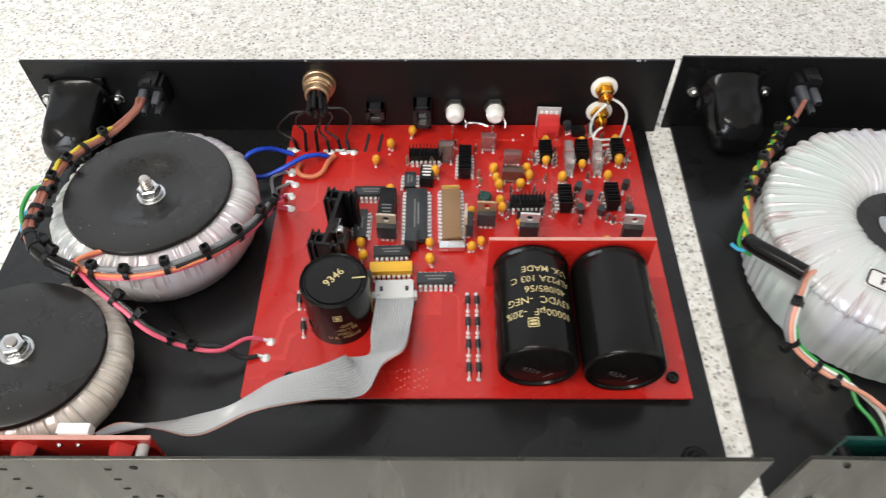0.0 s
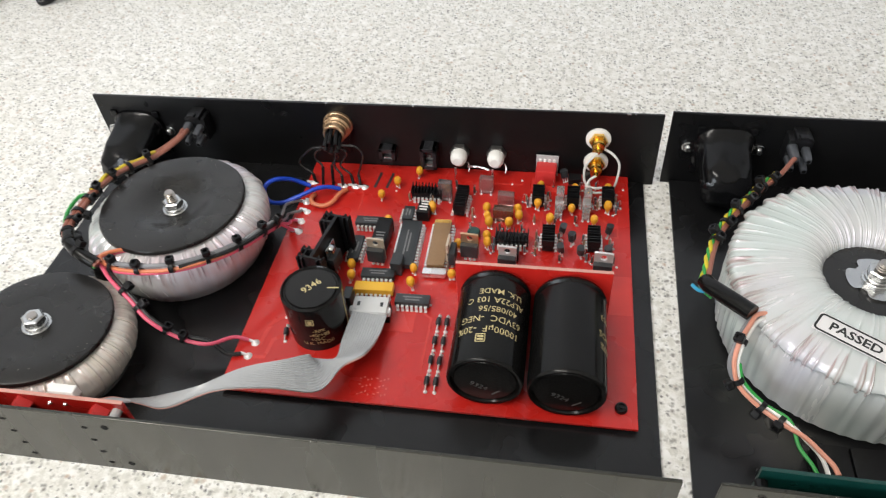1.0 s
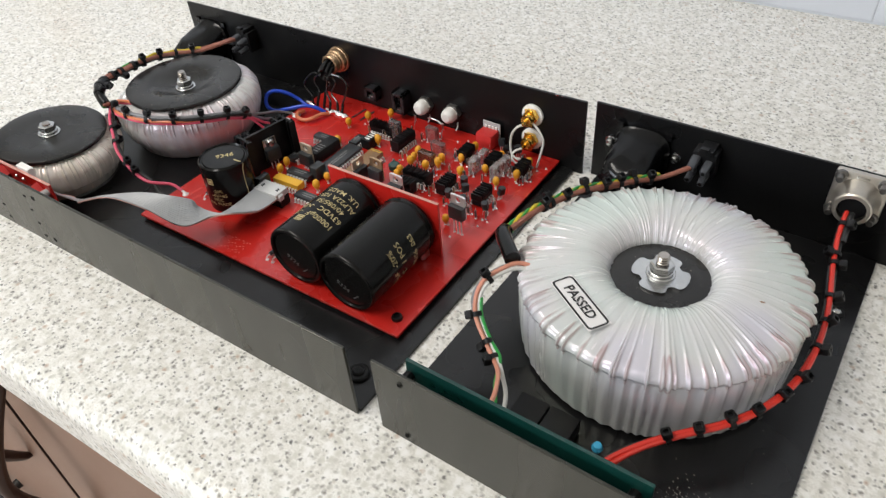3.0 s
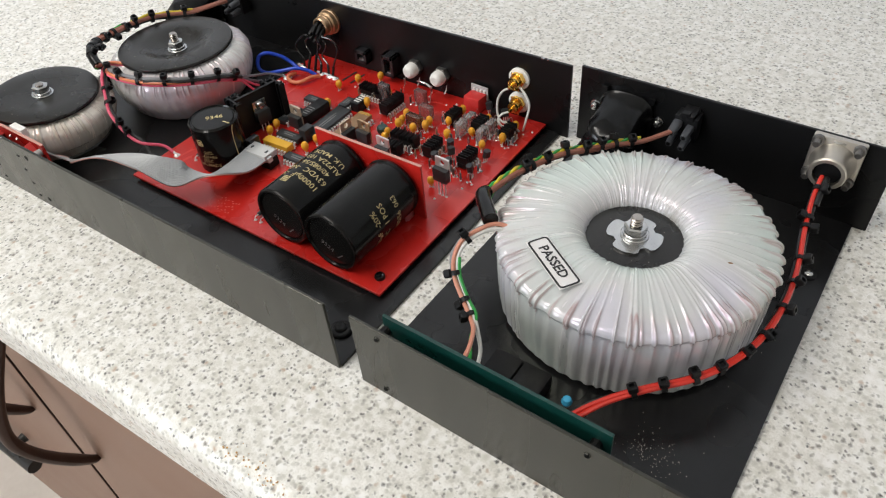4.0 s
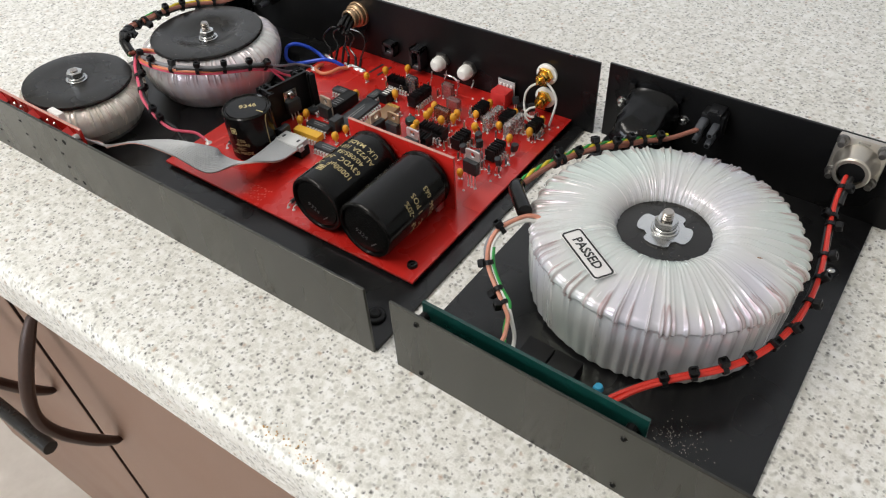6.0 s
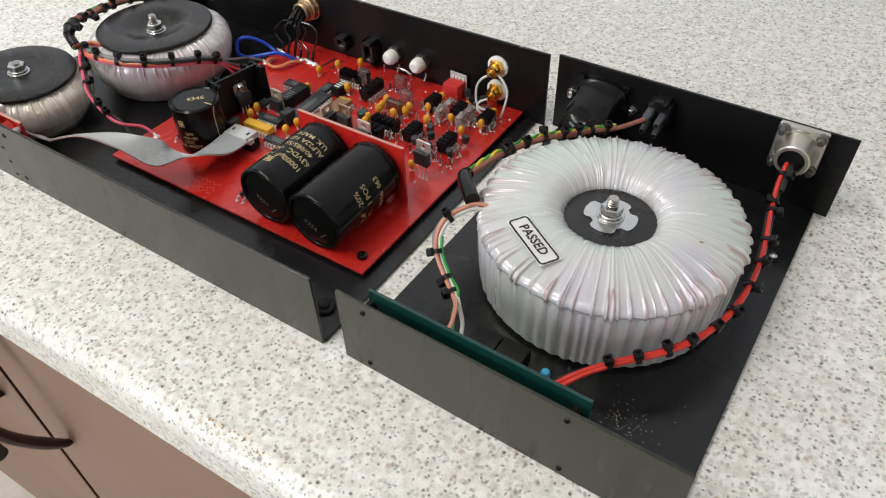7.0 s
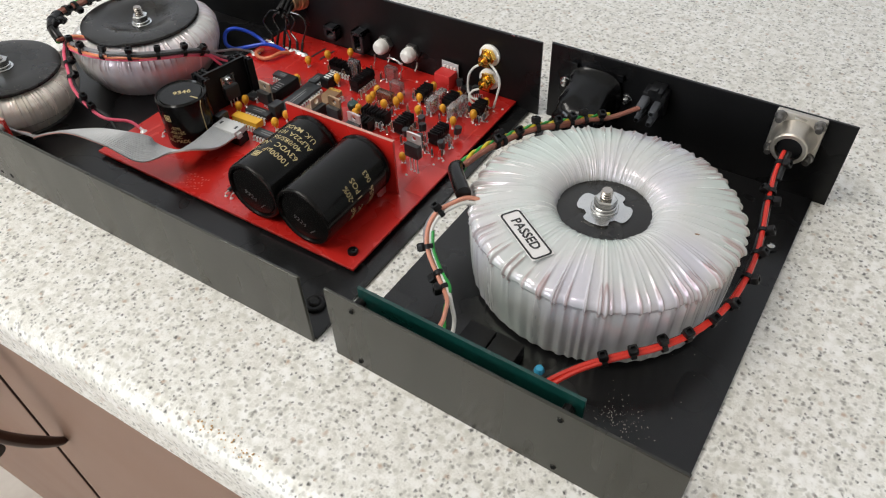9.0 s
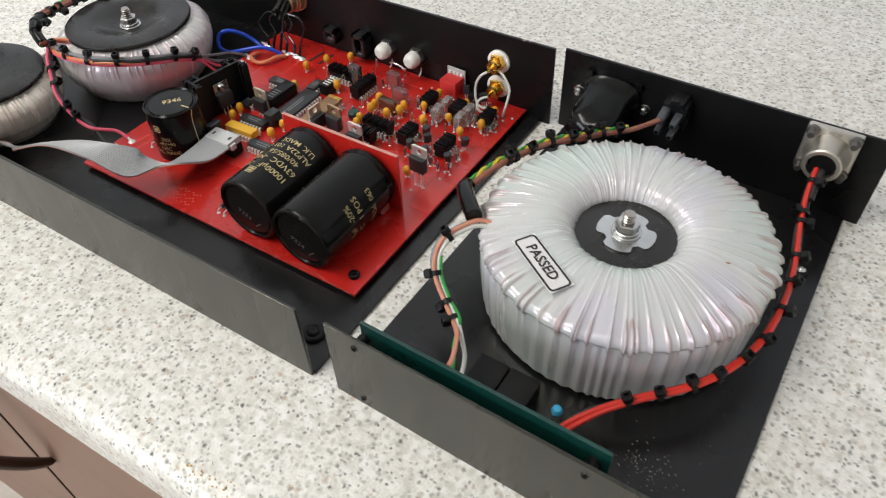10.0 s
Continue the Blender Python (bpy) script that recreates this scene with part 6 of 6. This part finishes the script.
link = thing("wire_link", "blue and orange looped links soldered to the board edge", "wire")
for colour, pts in (("blue", [(0.0040, 0.1545, 0.0080), (-0.0030, 0.1542, 0.0115), (-0.0085, 0.1505, 0.0165), (-0.0150, 0.1440, 0.0205), (-0.0200, 0.1390, 0.0180), (-0.0180, 0.1352, 0.0110), (-0.0100, 0.1358, 0.0090), (0.0004, 0.1395, 0.0115), (0.0114, 0.1462, 0.0135), (0.0190, 0.1505, 0.0115), (0.0245, 0.1530, 0.0080)]),
                    ("orange", [(0.0092, 0.1465, 0.0085), (0.0086, 0.1405, 0.0095), (0.0112, 0.1368, 0.0090), (0.0175, 0.1362, 0.0083), (0.0228, 0.1395, 0.0090), (0.0255, 0.1470, 0.0095), (0.0285, 0.1530, 0.0080)])):
    part("wire", wire(pts, 0.0014, 10, 8), WIRE[colour], link, colour + " insulated wire", smooth=True)

B1 = [(0.2944, 0.1665, 0.0397), (0.2830, 0.1497, 0.0388), (0.2721, 0.1373, 0.0403), (0.2633, 0.1235, 0.0431), (0.2538, 0.1100, 0.0451), (0.2451, 0.0957, 0.0443), (0.2394, 0.0806, 0.0445), (0.2352, 0.0640, 0.0436)]
B2 = [(0.2630, 0.0440, 0.0430), (0.2545, 0.0395, 0.0464), (0.2497, 0.0324, 0.0465), (0.2452, 0.0245, 0.0440), (0.2438, 0.0185, 0.0375), (0.2472, 0.0135, 0.0298), (0.2566, 0.0065, 0.0245), (0.2658, -0.0010, 0.0240), (0.2715, -0.0090, 0.0262)]
loom("brown and yellow mains wires curled round the transformer", [
    ("brown", beside(B1, -0.0007, 0.0002, 0.0002, 1), 0.0014), ("brown", beside(B1[2:], -0.0010, -0.0008, 0.0003, 2), 0.0010), ("yellow", twisted(B1[1:], 0.0015, 0.0007, 0.0006, 9, 0.0), 0.0010),
    ("green", twisted(B1[1:], 0.0015, 0.0007, 0.0006, 9, math.pi), 0.0008), ("black", beside(B1[1:], -0.0006, -0.0012, 0.0003, 5), 0.0010), ("green", [(0.2384, 0.0760, 0.0420), (0.2345, 0.0700, 0.0390), (0.2345, 0.0655, 0.0345), (0.2400, 0.0625, 0.0310)], 0.0008), ("sky", [(0.2300, 0.0660, 0.0360), (0.2330, 0.0640, 0.0345), (0.2365, 0.0635, 0.0340)], 0.0009)],
    [(0.20, 20), (0.29, -30), (0.38, 10), (0.47, 25), (0.56, -20), (0.66, 30), (0.75, -40), (0.79, 20)], B1, 0.0027)
sl = thing("sleeve_joint", "black heat shrink sleeve at the transformer leads", "sleeve")
part("sleeve", wire([(0.2345, 0.0610, 0.0440), (0.2362, 0.0560, 0.0462), (0.2436, 0.0472, 0.0482), (0.2515, 0.0388, 0.0494)], 0.0040, 16), SLEEVE, sl, smooth=True)
loom("salmon green and white secondary wires in a tied loom", [
    ("salmon", beside(B2[:8], 0.0004, 0.0010, 0.0002, 1) + [Vector((0.2710, -0.0085, 0.0275)), Vector((0.2750, -0.0165, 0.0300)), Vector((0.2775, -0.0225, 0.0320)), Vector((0.2785, -0.0272, 0.0325))], 0.0011),
    ("white", beside(B2[:8], -0.0014, -0.0002, 0.0003, 2) + [Vector((0.2725, -0.0070, 0.0235)), Vector((0.2775, -0.0130, 0.0220)), Vector((0.2800, -0.0195, 0.0195)), Vector((0.2805, -0.0265, 0.0165))], 0.0010),
    ("green", beside(B2[4:8], -0.0018, 0.0009, 0.0002, 3) + [Vector((0.2700, -0.0095, 0.0215)), Vector((0.2745, -0.0170, 0.0200)), Vector((0.2770, -0.0235, 0.0180)), Vector((0.2775, -0.0272, 0.0165))], 0.0009),
    ("grey", beside(B2[1:6], 0.0018, 0.0002, 0.0002, 4), 0.0011)],
    [(0.36, -20), (0.61, -70), (0.75, -80), (0.86, -30)], B2, 0.0022)
C1 = [(0.3765, 0.1653, 0.0387), (0.3764, 0.1583, 0.0376), (0.3769, 0.1462, 0.0338), (0.3794, 0.1270, 0.0305), (0.3829, 0.1026, 0.0301), (0.3843, 0.0771, 0.0307), (0.3821, 0.0527, 0.0301), (0.3748, 0.0325, 0.0285), (0.3634, 0.0174, 0.0259), (0.3489, 0.0056, 0.0222), (0.3364, -0.0053, 0.0176), (0.3260, -0.0182, 0.0119), (0.3177, -0.0313, 0.0084)]
loom("thick red and black cable pair tied at short steps", [
    ("red", twisted(C1, 0.0, 0.0, 0.0008, 0.5, 0.35), 0.0012), ("red", twisted(C1[:-1] + [(0.3249, -0.0304, 0.0055)], 0.0, 0.0, 0.0010, 0.35, -1.5), 0.0011),
    ("black", twisted(C1, 0.0, 0.0, 0.0012, 0.5, 3.3), 0.0012), ("sleeve", beside(C1[:3], -0.0018, 0.0), 0.0016), ("black", beside(C1[:10], 0.0015, -0.0004, 0.0002, 4) + [Vector((0.3310, -0.0060, 0.0140)), Vector((0.3215, -0.0180, 0.0080)), Vector((0.3150, -0.0290, 0.0060))], 0.0009)],
    [(0.10, 60), (0.215, -60), (0.235, 80), (0.32, 60), (0.38, 40), (0.44, 70), (0.50, 40), (0.555, 20), (0.61, 10), (0.665, -10), (0.72, 10), (0.775, 0)], C1, 0.0021)
anchor = thing("panel_screw", "bright screw and washer in the case floor", "screw", at=pose(0.3878, 0.1312, TZ))
part("washer", turned([(0, 0.0007), (0.0042, 0.0007), (0.0042, 0), (0, 0)], 20), BLACK, anchor)
part("head", turned([(0, 0.0024), (0.0012, 0.0022), (0.0022, 0.0012), (0.0022, 0.0007), (0, 0.0007)], 14), STEEL, anchor, smooth=True)

# ---- things at the back of the worktop ----
kettle = thing("kettle", "brushed steel jug kettle on a black base", "kettle", at=pose(-0.459, 0.398, 0) @ Matrix.Scale(0.88, 4))
part("base", turned([(0, 0.030), (0.066, 0.030), (0.070, 0.027), (0.0735, 0.016), (0.074, 0.006), (0.072, 0.0), (0, 0)], 64), SLEEVE, kettle, "glossy black power base", smooth=True)
part("jug", turned([(0, 0.205), (0.036, 0.203), (0.050, 0.196), (0.053, 0.185), (0.058, 0.10), (0.064, 0.040), (0.065, 0.0305), (0, 0.0305)], 64), KETTLE, kettle, "brushed steel jug", smooth=True)
part("collar", turned([(0.0655, 0.040), (0.0675, 0.039), (0.0675, 0.0305), (0.0655, 0.0305), (0.0655, 0.040)], 64), PLASTIC, kettle, smooth=True)
part("handle", wire([(-0.052, 0.02, 0.190), (-0.080, 0.03, 0.186), (-0.095, 0.035, 0.150), (-0.092, 0.035, 0.090), (-0.064, 0.025, 0.055)], 0.010, 12), PLASTIC, kettle, smooth=True)
plug = thing("mains_plug", "white mains plug with black flex against the tiles", "plug", at=pose(-0.211, 0.462, 0, 0, 0, 12))
bm = bmesh.new()
superloft(bm, [(0.0, 0, 0.034, 0.020, 0.020), (-0.006, 0, 0.034, 0.024, 0.025), (-0.018, 0.002, 0.030, 0.022, 0.024), (-0.028, 0.004, 0.022, 0.014, 0.017), (-0.034, 0.005, 0.014, 0.008, 0.010)], 32, 4.0)
part("body", bm, WHITE, plug, smooth=True, at=pose(0, 0.036, 0))
cord = thing("power_cord", "black power flex looped on the worktop", "cable")
part("flex", wire([(-0.412, 0.440, 0.008), (-0.392, 0.470, 0.040), (-0.340, 0.482, 0.060), (-0.300, 0.470, 0.048), (-0.286, 0.450, 0.0300), (-0.300, 0.432, 0.0186), (-0.315, 0.420, 0.0125), (-0.336, 0.4095, 0.0046), (-0.3445, 0.4065, 0.0040), (-0.3400, 0.4090, 0.0100), (-0.320, 0.415, 0.0220), (-0.300, 0.425, 0.0283), (-0.287, 0.432, 0.0250), (-0.269, 0.436, 0.0203), (-0.247, 0.440, 0.0170), (-0.225, 0.443, 0.0185), (-0.206, 0.446, 0.0205)], 0.0034, 10), SLEEVE, cord, smooth=True)
part("flex", wire([(-0.200, 0.444, 0.0120), (-0.1935, 0.440, 0.0120), (-0.1805, 0.440, 0.0128), (-0.169, 0.450, 0.0167), (-0.165, 0.462, 0.0213), (-0.176, 0.468, 0.0270), (-0.195, 0.469, 0.0290), (-0.176, 0.472, 0.036), (-0.146, 0.476, 0.046), (-0.132, 0.484, 0.080), (-0.122, 0.486, 0.130)], 0.0034, 10), SLEEVE, cord, smooth=True)
jug = thing("bottle", "white plastic bottle with a salmon printed label", "bottle", at=pose(-0.504, 0.247, 0, 0, 0, 68))
bm = bmesh.new()
superloft(bm, [(0.0, 0, 0, 0.0255, 0.034), (-0.003, 0, 0, 0.0275, 0.036), (-0.11, 0, 0, 0.0275, 0.036), (-0.135, 0, 0, 0.022, 0.026), (-0.150, 0, 0, 0.014, 0.013), (-0.165, 0, 0, 0.013, 0.013)], 48, 7.0)
part("body", bm, BOTTLE, jug, smooth=True, at=pose(0, 0, 0, -90))
part("cap", turned([(0, 0.190), (0.014, 0.189), (0.0155, 0.186), (0.0155, 0.165), (0, 0.165)], 28), PLASTIC, jug, smooth=True)
part("label_frame", block(-0.021, 0.021, -0.0364, -0.0362, 0.040, 0.062), PINK, jug, "salmon printed panel")
part("label_panel", block(-0.0195, 0.0195, -0.0367, -0.0365, 0.042, 0.060), BOTTLE, jug)
for k in range(3):
    part("printed_bar", block(-0.016 + 0.003 * k, 0.016 - 0.005 * k, -0.0370, -0.0368, 0.054 - 0.0045 * k, 0.0565 - 0.0045 * k), PINK, jug)
for k in range(4):
    part("printed_bar", block(-0.020, 0.018 - 0.008 * (k % 2), -0.0365, -0.0363, 0.033 - 0.0045 * k, 0.0342 - 0.0045 * k), GREYPL, jug)


def scatter(name, label, x, y, z, sx, sy, n, size, mat, seed, m=Matrix(), ring=None):
    """Loose grains lying on a surface, one mesh: in a heap, or spread over a ring."""
    rng, bm = random.Random(seed), bmesh.new()
    for _ in range(n):
        s = size * rng.uniform(0.4, 1.3)
        px, py = rng.gauss(x, sx), rng.gauss(y, sy)
        if ring:
            a, r = rng.uniform(0, 2 * math.pi), rng.uniform(*ring)
            px, py = r * math.cos(a), r * math.sin(a)
        box(bm, -s / 2, s / 2, -s * 0.35, s * 0.35, 0, s * 0.5, m=m @ pose(px, py, z, 0, 0, rng.uniform(0, 180)))
    tagged(part(name, bm, mat), label, "dust", kind="stuff")


CRUMB = surface("toast brown crumb", (0.42, 0.22, 0.06), (0.58, 0.36, 0.13), 900, 200, (0.7, 0.9))
DUST = surface("grey brown dust", (0.30, 0.27, 0.23), (0.42, 0.38, 0.33), 900, 200, (0.8, 0.95))
scatter("dust", "fine grey dust on the black case floor", 0.3605, -0.0090, TZ, 0.0062, 0.0048, 120, 0.00034, DUST, 1)
scatter("dust", "sparse pale dust on the black case floor", 0.350, 0.030, TZ, 0.020, 0.045, 80, 0.00036, DUST, 2)
scatter("crumbs", "brown crumbs on the worktop near its edge", 0.2150, -0.1070, 0.0, 0.0110, 0.0026, 46, 0.0007, CRUMB, 3)
for k, (toroid, lean, h, disc) in enumerate((TOROID_ONE, TOROID_TWO)):
    scatter("dust", "pale specks of dust on the black rubber disc", 0, 0, h + 0.0025, 0, 0, 34, 0.00035, DUST, 11 + k, toroid.matrix_basis @ lean, (disc * 0.66, disc * 0.95))
scatter("dust", "pale specks of dust on the black potted centre", 0.3128, 0.0705, TZ + 0.0485 - 0.0084, 0.012, 0.012, 26, 0.00035, DUST, 14)
